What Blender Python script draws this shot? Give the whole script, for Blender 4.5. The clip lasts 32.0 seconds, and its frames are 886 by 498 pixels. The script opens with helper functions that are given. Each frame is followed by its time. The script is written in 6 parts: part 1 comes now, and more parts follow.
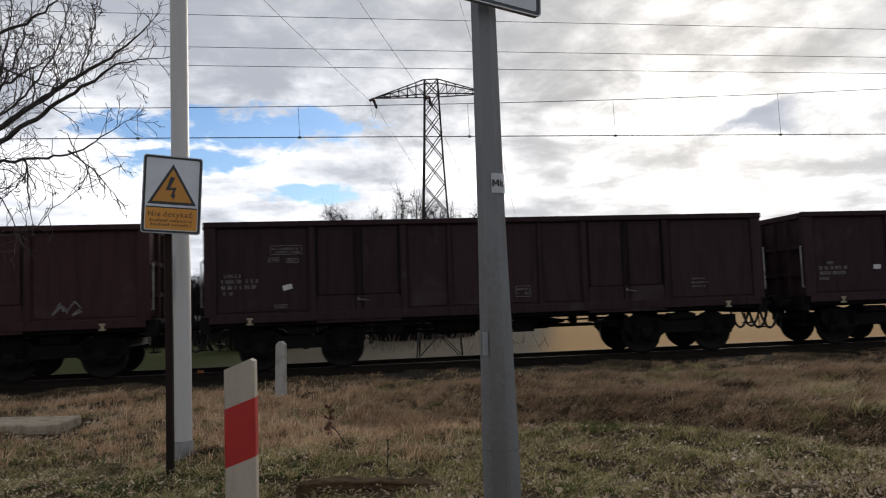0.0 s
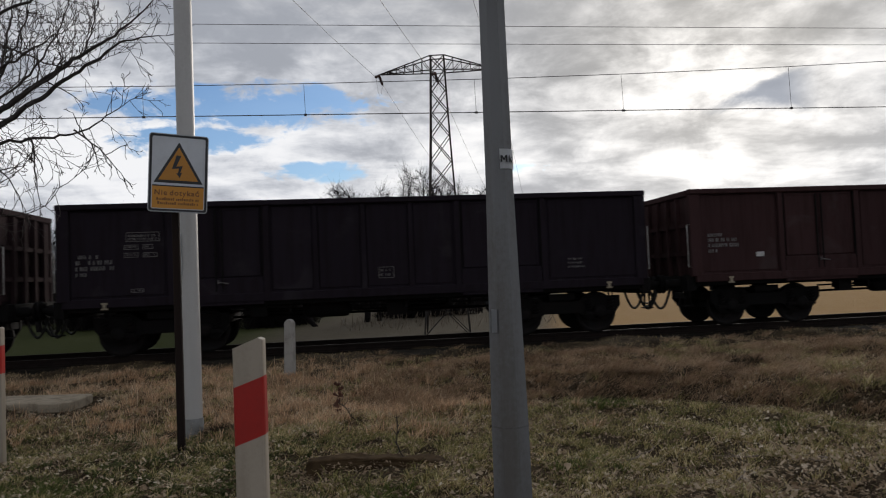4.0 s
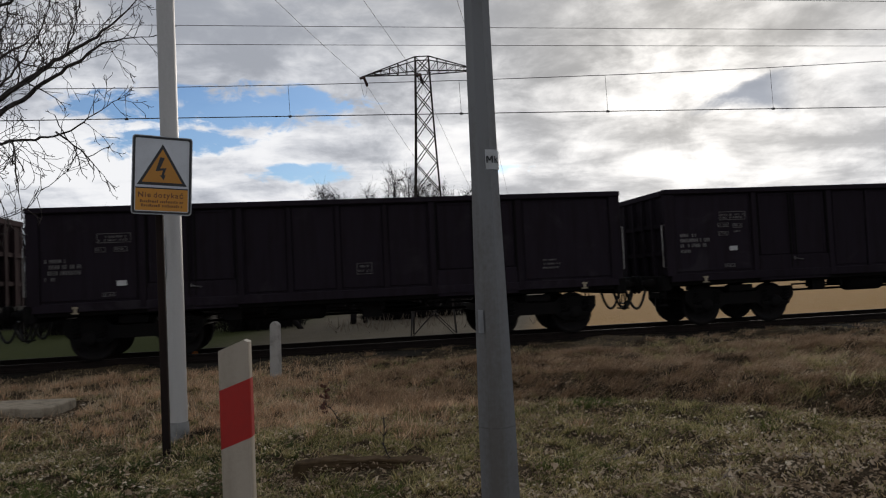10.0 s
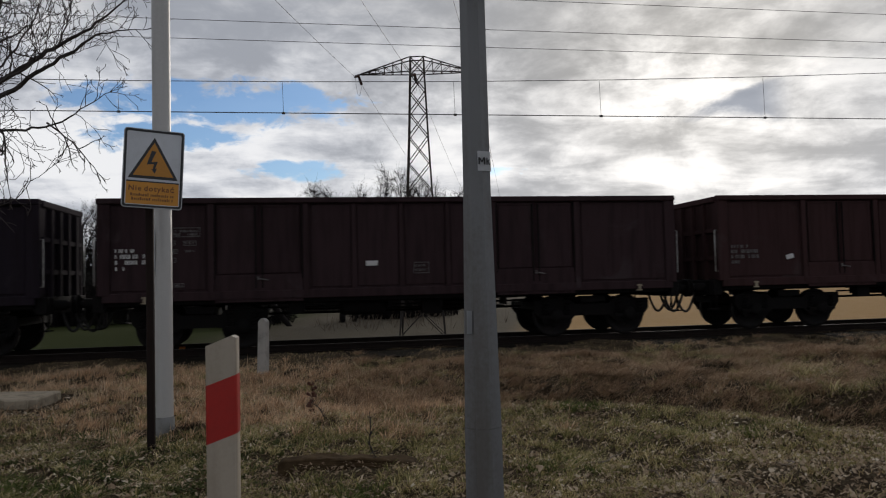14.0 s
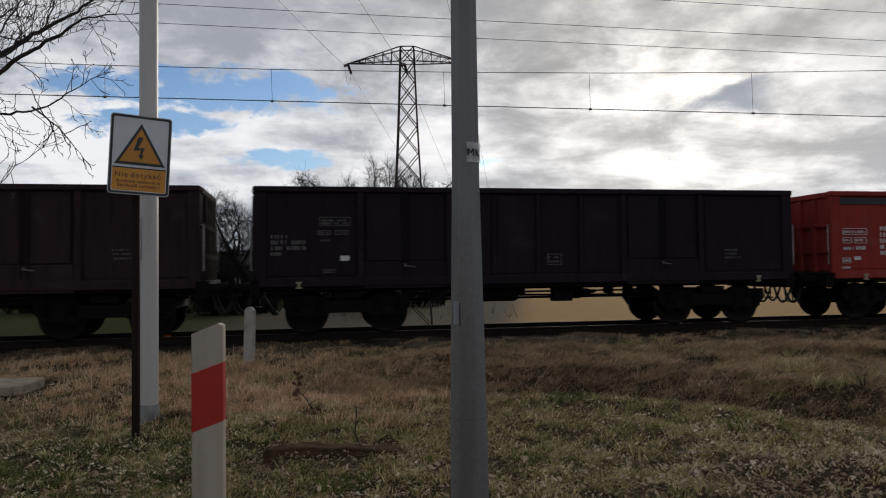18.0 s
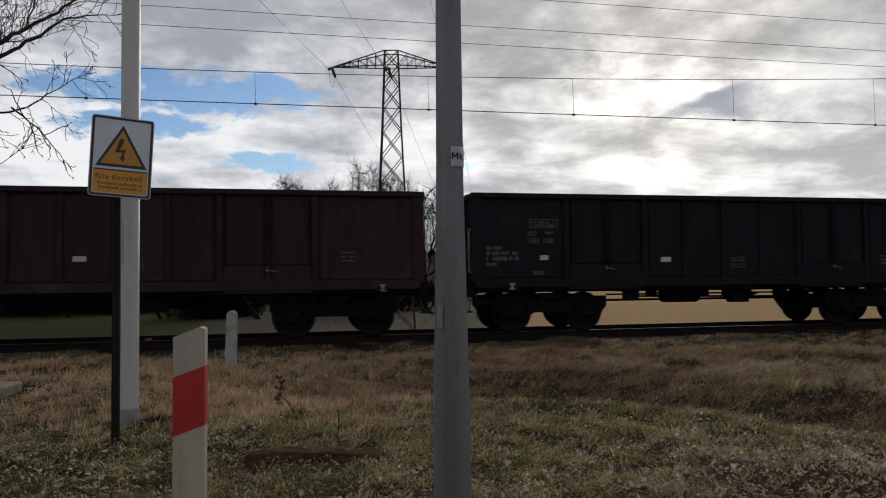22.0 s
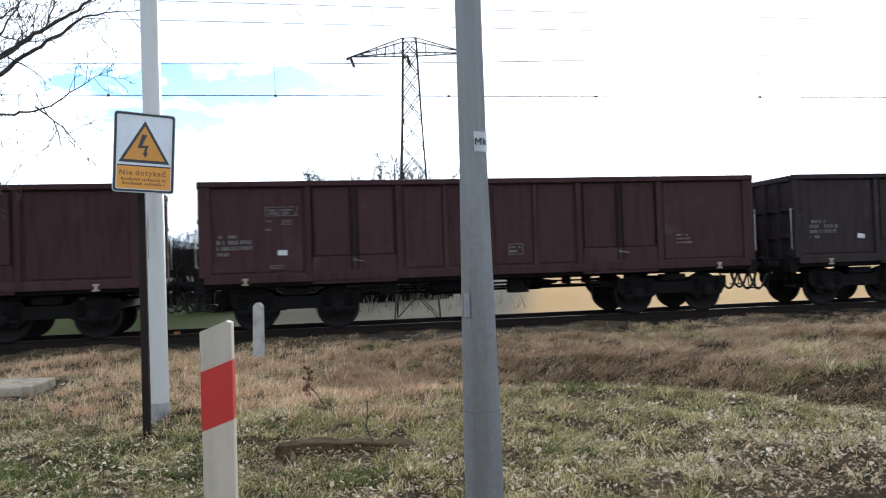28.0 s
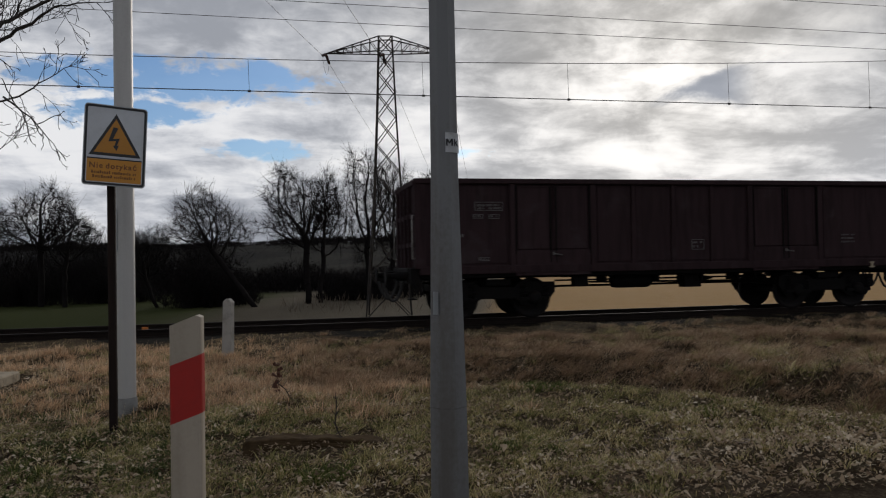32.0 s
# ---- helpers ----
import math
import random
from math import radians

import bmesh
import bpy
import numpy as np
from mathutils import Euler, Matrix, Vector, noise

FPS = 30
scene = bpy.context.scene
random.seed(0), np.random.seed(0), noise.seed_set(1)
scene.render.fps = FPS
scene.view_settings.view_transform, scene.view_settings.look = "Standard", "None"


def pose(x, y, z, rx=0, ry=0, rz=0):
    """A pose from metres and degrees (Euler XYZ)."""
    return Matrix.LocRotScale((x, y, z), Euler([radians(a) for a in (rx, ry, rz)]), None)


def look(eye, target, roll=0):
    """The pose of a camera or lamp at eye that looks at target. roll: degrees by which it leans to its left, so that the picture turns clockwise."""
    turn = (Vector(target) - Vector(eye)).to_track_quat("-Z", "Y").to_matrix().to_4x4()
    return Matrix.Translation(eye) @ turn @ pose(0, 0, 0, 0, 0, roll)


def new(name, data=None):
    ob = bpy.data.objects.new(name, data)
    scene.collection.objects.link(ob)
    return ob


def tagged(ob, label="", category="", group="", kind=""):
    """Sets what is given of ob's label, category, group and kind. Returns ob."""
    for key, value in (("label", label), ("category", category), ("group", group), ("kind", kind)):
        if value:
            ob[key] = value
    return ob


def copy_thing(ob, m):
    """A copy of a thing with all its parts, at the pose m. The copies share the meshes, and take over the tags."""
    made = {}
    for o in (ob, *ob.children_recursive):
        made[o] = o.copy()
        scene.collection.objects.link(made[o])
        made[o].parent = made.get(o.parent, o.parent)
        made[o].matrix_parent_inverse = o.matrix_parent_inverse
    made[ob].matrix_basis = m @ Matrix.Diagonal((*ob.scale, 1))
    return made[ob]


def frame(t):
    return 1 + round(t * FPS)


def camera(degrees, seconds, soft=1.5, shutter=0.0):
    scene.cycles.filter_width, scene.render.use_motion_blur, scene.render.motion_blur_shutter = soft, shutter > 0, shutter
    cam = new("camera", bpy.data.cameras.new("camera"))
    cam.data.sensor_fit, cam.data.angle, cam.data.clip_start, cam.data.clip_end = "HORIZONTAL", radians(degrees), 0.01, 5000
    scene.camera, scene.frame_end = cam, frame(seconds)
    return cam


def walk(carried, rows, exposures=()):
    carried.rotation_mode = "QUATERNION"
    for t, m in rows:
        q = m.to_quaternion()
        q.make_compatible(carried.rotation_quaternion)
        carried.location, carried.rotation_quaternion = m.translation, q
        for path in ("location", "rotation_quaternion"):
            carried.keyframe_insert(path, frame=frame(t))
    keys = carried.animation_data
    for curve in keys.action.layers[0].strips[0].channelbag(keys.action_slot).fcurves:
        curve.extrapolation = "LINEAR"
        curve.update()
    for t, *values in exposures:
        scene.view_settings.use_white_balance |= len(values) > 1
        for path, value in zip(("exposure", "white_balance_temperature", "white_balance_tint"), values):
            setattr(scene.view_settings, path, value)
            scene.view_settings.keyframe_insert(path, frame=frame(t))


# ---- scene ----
cam = camera(61.7, 32.0, soft=1.15, shutter=0.1)
PATH = [
    (0, (2.312, -17.879, 1.376), (2.607, -15.906, 1.518), -2.0),
    (0.5, (2.312, -17.862, 1.375), (2.585, -15.886, 1.513), -2.3),
    (1, (2.314, -17.855, 1.379), (2.577, -15.876, 1.51), -2.4),
    (1.5, (2.313, -17.855, 1.378), (2.57, -15.876, 1.5), -2.6),
    (2, (2.314, -17.851, 1.377), (2.572, -15.871, 1.488), -2.6),
    (2.5, (2.313, -17.85, 1.377), (2.575, -15.87, 1.477), -2.6),
    (3, (2.314, -17.845, 1.377), (2.579, -15.865, 1.471), -2.6),
    (3.5, (2.313, -17.845, 1.377), (2.583, -15.866, 1.465), -2.5),
    (5.5, (2.309, -17.844, 1.375), (2.588, -15.865, 1.444), -2.0),
    (6, (2.31, -17.846, 1.374), (2.593, -15.867, 1.444), -2.1),
    (6.5, (2.312, -17.845, 1.378), (2.598, -15.867, 1.447), -2.2),
    (7, (2.31, -17.846, 1.377), (2.603, -15.869, 1.45), -2.4),
    (7.5, (2.311, -17.846, 1.378), (2.609, -15.87, 1.452), -2.4),
    (8, (2.313, -17.852, 1.375), (2.616, -15.877, 1.452), -2.6),
    (8.5, (2.31, -17.846, 1.376), (2.618, -15.872, 1.455), -2.7),
    (9, (2.311, -17.848, 1.375), (2.622, -15.874, 1.456), -2.9),
    (9.5, (2.31, -17.85, 1.375), (2.621, -15.876, 1.458), -2.8),
    (10, (2.309, -17.846, 1.375), (2.621, -15.873, 1.458), -2.7),
    (10.5, (2.308, -17.853, 1.374), (2.622, -15.879, 1.458), -2.5),
    (11, (2.308, -17.849, 1.373), (2.622, -15.875, 1.458), -2.2),
    (11.5, (2.308, -17.849, 1.373), (2.626, -15.876, 1.458), -1.8),
    (12, (2.306, -17.854, 1.373), (2.625, -15.881, 1.458), -1.6),
    (12.5, (2.308, -17.847, 1.371), (2.631, -15.875, 1.457), -1.5),
    (13, (2.31, -17.845, 1.371), (2.637, -15.874, 1.457), -1.4),
    (13.5, (2.308, -17.848, 1.373), (2.641, -15.878, 1.458), -1.4),
    (14, (2.31, -17.853, 1.373), (2.647, -15.883, 1.457), -1.4),
    (14.5, (2.308, -17.849, 1.372), (2.65, -15.88, 1.455), -1.4),
    (16.5, (2.306, -17.846, 1.371), (2.659, -15.879, 1.447), -1.2),
    (17, (2.308, -17.846, 1.37), (2.666, -15.88, 1.442), -1.0),
    (17.5, (2.306, -17.854, 1.372), (2.67, -15.888, 1.437), -0.8),
    (18, (2.309, -17.857, 1.371), (2.678, -15.892, 1.43), -0.7),
    (18.5, (2.307, -17.85, 1.37), (2.688, -15.887, 1.428), -0.7),
    (19, (2.309, -17.847, 1.372), (2.698, -15.886, 1.431), -0.7),
    (19.5, (2.306, -17.851, 1.373), (2.701, -15.892, 1.433), -0.7),
    (20, (2.307, -17.856, 1.372), (2.71, -15.898, 1.437), -0.7),
    (20.5, (2.307, -17.863, 1.374), (2.714, -15.906, 1.441), -0.7),
    (21, (2.31, -17.856, 1.371), (2.719, -15.9, 1.441), -0.7),
    (21.5, (2.306, -17.851, 1.369), (2.719, -15.895, 1.439), -0.6),
    (22, (2.306, -17.858, 1.369), (2.719, -15.902, 1.439), -0.5),
    (22.5, (2.304, -17.855, 1.368), (2.713, -15.899, 1.437), -0.4),
    (23, (2.304, -17.86, 1.37), (2.712, -15.903, 1.438), -0.3),
    (23.5, (2.305, -17.858, 1.37), (2.711, -15.9, 1.435), -0.3),
    (24, (2.307, -17.857, 1.367), (2.71, -15.899, 1.429), -0.5),
    (24.5, (2.305, -17.859, 1.369), (2.705, -15.9, 1.425), -0.6),
    (25, (2.304, -17.855, 1.375), (2.684, -15.892, 1.429), -1.0),
    (25.5, (2.305, -17.845, 1.375), (2.66, -15.877, 1.422), -1.6),
    (27.5, (2.309, -17.798, 1.376), (2.657, -15.828, 1.412), -2.0),
    (28, (2.307, -17.799, 1.373), (2.658, -15.83, 1.41), -1.9),
    (28.5, (2.311, -17.793, 1.376), (2.665, -15.825, 1.411), -2.0),
    (29, (2.306, -17.861, 1.372), (2.664, -15.893, 1.406), -1.9),
    (29.5, (2.306, -17.862, 1.369), (2.67, -15.896, 1.401), -1.9),
    (30, (2.308, -17.869, 1.366), (2.679, -15.904, 1.396), -1.8),
    (30.5, (2.304, -17.854, 1.368), (2.688, -15.892, 1.397), -1.6),
    (31, (2.307, -17.862, 1.369), (2.698, -15.901, 1.398), -1.4),
    (31.5, (2.307, -17.861, 1.371), (2.709, -15.902, 1.401), -1.3),
    (32, (2.309, -17.866, 1.369), (2.732, -15.911, 1.402), -1.0),
]
walk(cam, [(t, look(eye, target, roll)) for t, eye, target, roll in PATH], exposures=((0, 0.48, 6500, 10), (1, 0.14, 6500, 10), (2, 0.07, 6500, 10), (3, 0.07, 6500, 10), (6, 0.08, 6500, 10), (12, 0.06, 6500, 10), (14, 0, 6500, 10), (18, 0.02, 6500, 10), (25.5, 0.04, 6500, 10), (26.6, 0.6, 6500, 10), (27.5, 1.80, 5800, 4), (28, 1.86, 5800, 4), (28.5, 1.58, 5850, 5), (29, 0.98, 6100, 7), (29.5, 0.38, 6350, 9), (30, 0.16, 6500, 10), (31, 0.05, 6500, 10), (32, -0.10, 6500, 10)))

# ---- light ----
SUN_DIR = Vector((0.475, 0.835, 0.265)).normalized()
sun = new("sun", bpy.data.lights.new("sun", "SUN"))
sun.data.energy, sun.data.angle, sun.data.color = 1.2, radians(20), (1.0, 0.93, 0.84)
sun.matrix_world = look((60, 90, 40), Vector((60, 90, 40)) - SUN_DIR)

world = bpy.data.worlds.new("sky")
scene.world = world
world.use_nodes = True


class Nodes:
    """Short hand for node trees."""

    def __init__(self, tree):
        self.tree = tree

    def add(self, kind, **values):
        node = self.tree.nodes.new(kind)
        for key, value in values.items():
            setattr(node, key, value)
        return node

    def put(self, socket, value):
        if isinstance(value, bpy.types.NodeSocket):
            self.tree.links.new(value, socket)
        elif value is not None:
            socket.default_value = value

    def math(self, op, a, b=None, c=None, clamp=False):
        node = self.add("ShaderNodeMath", operation=op, use_clamp=clamp)
        for socket, value in zip(node.inputs, (a, b, c)):
            self.put(socket, value)
        return node.outputs[0]

    def vec(self, op, a, b=None):
        node = self.add("ShaderNodeVectorMath", operation=op)
        for socket, value in zip(node.inputs, (a, b)):
            self.put(socket, value)
        return node.outputs["Value"] if op in ("DOT_PRODUCT", "LENGTH") else node.outputs[0]

    def noise(self, vector, scale, detail=4.0, rough=0.55, distortion=0.0):
        node = self.add("ShaderNodeTexNoise")
        self.put(node.inputs["Vector"], vector)
        for key, value in (("Scale", scale), ("Detail", detail), ("Roughness", rough), ("Distortion", distortion)):
            node.inputs[key].default_value = value
        return node.outputs["Fac"]

    def ramp(self, fac, *stops):
        node = self.add("ShaderNodeValToRGB")
        self.put(node.inputs[0], fac)
        els = node.color_ramp.elements
        while len(els) < len(stops):
            els.new(0.5)
        for el, (at, colour) in zip(els, stops):
            el.position = at
            el.color = (*colour, 1) if len(colour) == 3 else colour
        return node.outputs[0]

    def step(self, x, lo, hi, a=0.0, b=1.0):
        node = self.add("ShaderNodeMapRange", interpolation_type="SMOOTHSTEP")
        for socket, value in zip(node.inputs, (x, lo, hi, a, b)):
            self.put(socket, value)
        return node.outputs[0]

    def mix(self, fac, a, b, kind="MIX"):
        node = self.add("ShaderNodeMix", data_type="RGBA", blend_type=kind)
        for i, value in ((0, fac), (6, a), (7, b)):
            self.put(node.inputs[i], (*value, 1) if isinstance(value, tuple) and len(value) == 3 else value)
        return node.outputs[2]


def sky():
    n = Nodes(world.node_tree)
    n.tree.nodes.clear()
    way = n.add("ShaderNodeTexCoord").outputs["Generated"]
    sep = n.add("ShaderNodeSeparateXYZ")
    n.put(sep.inputs[0], way)
    x, y, z = sep.outputs
    blue = n.add("ShaderNodeTexSky", sky_type="NISHITA", sun_disc=False, sun_elevation=math.asin(SUN_DIR.z),
                 sun_rotation=math.atan2(SUN_DIR.x, SUN_DIR.y), air_density=1.0, dust_density=0.6)
    deep = n.mix(1.0, blue.outputs[0], (0.050, 0.070, 0.100), "MULTIPLY")
    up = n.math("MAXIMUM", z, 0.0)
    low = n.math("ADD", up, 0.10)
    flat = n.add("ShaderNodeCombineXYZ")
    n.put(flat.inputs[0], n.math("DIVIDE", x, low))
    n.put(flat.inputs[1], n.math("DIVIDE", y, low))
    big = n.noise(flat.outputs[0], 0.80, 5, 0.50, 0.3)
    fine = n.noise(flat.outputs[0], 2.2, 6, 0.52, 0.4)
    tall = n.add("ShaderNodeMapping")
    tall.inputs["Scale"].default_value = (1, 1, 2.1)
    n.put(tall.inputs[0], way)
    puff = n.noise(tall.outputs[0], 10.0, 8, 0.61, 0.25)
    heap = n.noise(tall.outputs[0], 4.6, 6, 0.52, 0.5)
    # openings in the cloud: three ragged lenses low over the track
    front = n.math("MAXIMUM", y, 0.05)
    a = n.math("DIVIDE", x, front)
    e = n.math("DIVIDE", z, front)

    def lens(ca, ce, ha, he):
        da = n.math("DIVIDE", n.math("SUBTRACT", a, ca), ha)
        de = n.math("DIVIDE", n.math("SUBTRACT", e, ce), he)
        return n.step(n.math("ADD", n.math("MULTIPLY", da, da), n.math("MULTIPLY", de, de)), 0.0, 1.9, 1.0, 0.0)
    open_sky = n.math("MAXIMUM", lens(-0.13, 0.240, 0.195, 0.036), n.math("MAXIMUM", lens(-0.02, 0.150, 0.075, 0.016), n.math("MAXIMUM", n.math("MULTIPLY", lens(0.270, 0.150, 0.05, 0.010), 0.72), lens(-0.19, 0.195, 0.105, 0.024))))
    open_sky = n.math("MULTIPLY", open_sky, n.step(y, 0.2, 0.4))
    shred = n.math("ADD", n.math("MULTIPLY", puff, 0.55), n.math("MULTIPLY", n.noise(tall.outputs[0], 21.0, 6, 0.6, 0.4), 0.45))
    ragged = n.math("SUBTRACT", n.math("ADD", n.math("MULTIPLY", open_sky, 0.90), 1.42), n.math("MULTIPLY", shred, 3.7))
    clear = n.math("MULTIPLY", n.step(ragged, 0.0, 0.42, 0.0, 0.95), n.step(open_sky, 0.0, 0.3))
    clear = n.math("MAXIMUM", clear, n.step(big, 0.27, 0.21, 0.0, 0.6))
    # cloud brightness: grey bellies, pale rims, bright towards the sun
    facing = n.math("MAXIMUM", n.vec("DOT_PRODUCT", way, tuple(SUN_DIR)), 0.0)
    near = n.math("POWER", facing, 150.0)
    wide = n.math("POWER", facing, 16.0)
    # lit rims: the cloud thins towards the sun
    rim = n.add("ShaderNodeMapping")
    rim.inputs["Scale"].default_value = (1, 1, 2.1)
    rim.inputs["Location"].default_value = (0.030, 0.0, 0.075)
    n.put(rim.inputs[0], way)
    relief = n.math("SUBTRACT", heap, n.noise(rim.outputs[0], 4.6, 6, 0.52, 0.5))
    body = n.math("ADD", n.math("MULTIPLY", relief, -0.30), n.math("ADD", n.math("MULTIPLY", heap, 0.44), n.math("ADD", n.math("MULTIPLY", fine, 0.18), n.math("MULTIPLY", puff, 0.38))))
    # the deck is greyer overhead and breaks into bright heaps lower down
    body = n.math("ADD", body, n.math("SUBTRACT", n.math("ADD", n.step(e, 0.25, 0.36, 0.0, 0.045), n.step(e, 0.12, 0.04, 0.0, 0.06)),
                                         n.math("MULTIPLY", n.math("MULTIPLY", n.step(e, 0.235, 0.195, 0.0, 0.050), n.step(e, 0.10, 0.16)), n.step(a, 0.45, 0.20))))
    streaks = n.add("ShaderNodeCombineXYZ")
    n.put(streaks.inputs[0], n.math("MULTIPLY", a, 2.4))
    n.put(streaks.inputs[1], n.math("MULTIPLY", e, 15.0))
    bands = n.noise(streaks.outputs[0], 1.7, 6, 0.55, 0.6)
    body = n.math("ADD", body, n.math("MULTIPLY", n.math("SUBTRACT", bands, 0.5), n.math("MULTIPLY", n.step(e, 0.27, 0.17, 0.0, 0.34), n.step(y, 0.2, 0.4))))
    thin = n.step(body, 0.610, 0.405)
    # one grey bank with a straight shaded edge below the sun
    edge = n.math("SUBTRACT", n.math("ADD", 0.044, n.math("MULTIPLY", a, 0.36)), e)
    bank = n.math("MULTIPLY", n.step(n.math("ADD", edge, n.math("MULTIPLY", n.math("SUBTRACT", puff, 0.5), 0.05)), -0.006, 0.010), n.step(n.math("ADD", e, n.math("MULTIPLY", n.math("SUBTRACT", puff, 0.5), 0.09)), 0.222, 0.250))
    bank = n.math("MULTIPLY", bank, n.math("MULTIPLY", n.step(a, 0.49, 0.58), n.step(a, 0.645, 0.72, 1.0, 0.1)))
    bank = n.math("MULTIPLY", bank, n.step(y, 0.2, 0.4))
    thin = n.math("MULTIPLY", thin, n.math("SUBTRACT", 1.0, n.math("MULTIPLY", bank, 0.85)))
    low_sky = n.step(e, 0.24, 0.42, 1.0, 0.40)
    high = n.step(z, 0.45, 0.75, 1.0, 0.90)
    grey = n.math("MULTIPLY", high, n.math("ADD", n.math("ADD", 0.38, n.math("MULTIPLY", n.step(e, 0.27, 0.15, 0.0, 0.12), n.step(a, 0.05, 0.40))), n.math("MULTIPLY", n.math("MULTIPLY", thin, low_sky), 0.50)))
    shine = n.math("ADD", n.math("MULTIPLY", wide, 0.18), n.math("MULTIPLY", near, 0.34))
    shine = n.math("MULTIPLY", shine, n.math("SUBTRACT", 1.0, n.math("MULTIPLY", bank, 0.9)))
    shine = n.math("MULTIPLY", shine, n.step(e, 0.16, 0.27, 0.50, 1.0))
    lum = n.math("ADD", grey, n.math("MULTIPLY", shine, n.math("ADD", 0.22, n.math("MULTIPLY", thin, 1.1))))
    tone = n.mix(thin, (0.900, 0.955, 1.080), (0.975, 0.982, 1.005))
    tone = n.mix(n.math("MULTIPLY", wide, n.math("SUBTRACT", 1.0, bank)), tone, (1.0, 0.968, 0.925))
    sheet = n.mix(1.0, tone, lum, "MULTIPLY")
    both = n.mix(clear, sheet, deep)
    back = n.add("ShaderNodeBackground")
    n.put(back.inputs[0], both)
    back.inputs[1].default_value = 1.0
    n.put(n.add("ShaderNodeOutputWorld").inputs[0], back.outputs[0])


sky()


# ---- materials ----
def material(name, rough=0.7, metal=0.0):
    m = bpy.data.materials.new(name)
    m.use_nodes = True
    n = Nodes(m.node_tree)
    shader = m.node_tree.nodes["Principled BSDF"]
    shader.inputs["Roughness"].default_value = rough
    shader.inputs["Metallic"].default_value = metal
    return m, n, shader


def bump(n, shader, height, strength=0.3, distance=0.01):
    node = n.add("ShaderNodeBump")
    node.inputs["Strength"].default_value, node.inputs["Distance"].default_value = strength, distance
    n.put(node.inputs["Height"], height)
    n.put(shader.inputs["Normal"], node.outputs[0])


def coords(n, stretch=(1, 1, 1)):
    node = n.add("ShaderNodeMapping")
    node.inputs["Scale"].default_value = stretch
    n.put(node.inputs[0], n.add("ShaderNodeTexCoord").outputs["Object"])
    return node.outputs[0]


def rnd(n):
    return n.add("ShaderNodeObjectInfo").outputs["Random"]


def worn(name, colour, dirt, rough=0.6, metal=0.0, scale=3.0, amount=0.55, grain=60.0, relief=0.25, streaks=False, gloss=0.5):
    """Paint, metal or concrete with stains at two scales and fine relief."""
    m, n, s = material(name, rough, metal)
    s.inputs["Specular IOR Level"].default_value = gloss
    p = coords(n)
    q = coords(n, (1, 1, 0.12)) if streaks else p
    shift = n.add("ShaderNodeCombineXYZ")
    n.put(shift.inputs[0], n.math("MULTIPLY", rnd(n), 37.0))
    p1 = n.vec("ADD", q, shift.outputs[0])
    large = n.noise(p1, scale, 6, 0.62, 0.3)
    small = n.noise(p, grain, 3, 0.6)
    fac = n.step(n.math("ADD", n.math("MULTIPLY", large, 0.8), n.math("MULTIPLY", small, 0.2)), 0.42, 0.66, 0.0, amount)
    base = n.mix(fac, colour, dirt)
    tint = n.math("ADD", 0.86, n.math("MULTIPLY", rnd(n), 0.28))
    base = n.mix(1.0, base, tint, "MULTIPLY")
    n.put(s.inputs["Base Color"], base)
    n.put(s.inputs["Roughness"], n.math("ADD", rough - 0.1, n.math("MULTIPLY", large, 0.2), clamp=True))
    bump(n, s, n.math("ADD", large, n.math("MULTIPLY", small, 0.4)), relief, 0.006)
    return m


def wagon_paint(name, colour, rust, chalk):
    """Weathered wagon paint: rust runs down the sheets, pale ore dust lies in patches."""
    m, n, s = material(name, 0.62)
    s.inputs["Specular IOR Level"].default_value = 0.04
    p = coords(n)
    shift = n.add("ShaderNodeCombineXYZ")
    n.put(shift.inputs[0], n.math("MULTIPLY", rnd(n), 53.0))
    p = n.vec("ADD", p, shift.outputs[0])
    runs = n.add("ShaderNodeMapping")
    runs.inputs["Scale"].default_value = (5.0, 5.0, 0.5)
    n.put(runs.inputs[0], p)
    streak = n.noise(runs.outputs[0], 1.3, 5, 0.6, 0.2)
    cloud = n.noise(p, 1.1, 6, 0.6, 0.5)
    grit = n.noise(p, 45.0, 3, 0.65)
    base = n.mix(n.step(streak, 0.42, 0.68, 0, 0.75), colour, rust)
    base = n.mix(n.step(cloud, 0.56, 0.74, 0, 0.45), base, chalk)
    base = n.mix(n.step(grit, 0.60, 0.75, 0, 0.5), base, tuple(c * 0.45 for c in colour))
    base = n.mix(1.0, base, n.math("ADD", 0.92, n.math("MULTIPLY", rnd(n), 0.16)), "MULTIPLY")
    n.put(s.inputs["Base Color"], base)
    n.put(s.inputs["Roughness"], n.math("ADD", 0.68, n.math("MULTIPLY", cloud, 0.3)))
    bump(n, s, n.math("ADD", n.math("MULTIPLY", cloud, 1.5), n.math("MULTIPLY", grit, 0.25)), 0.35, 0.02)
    return m


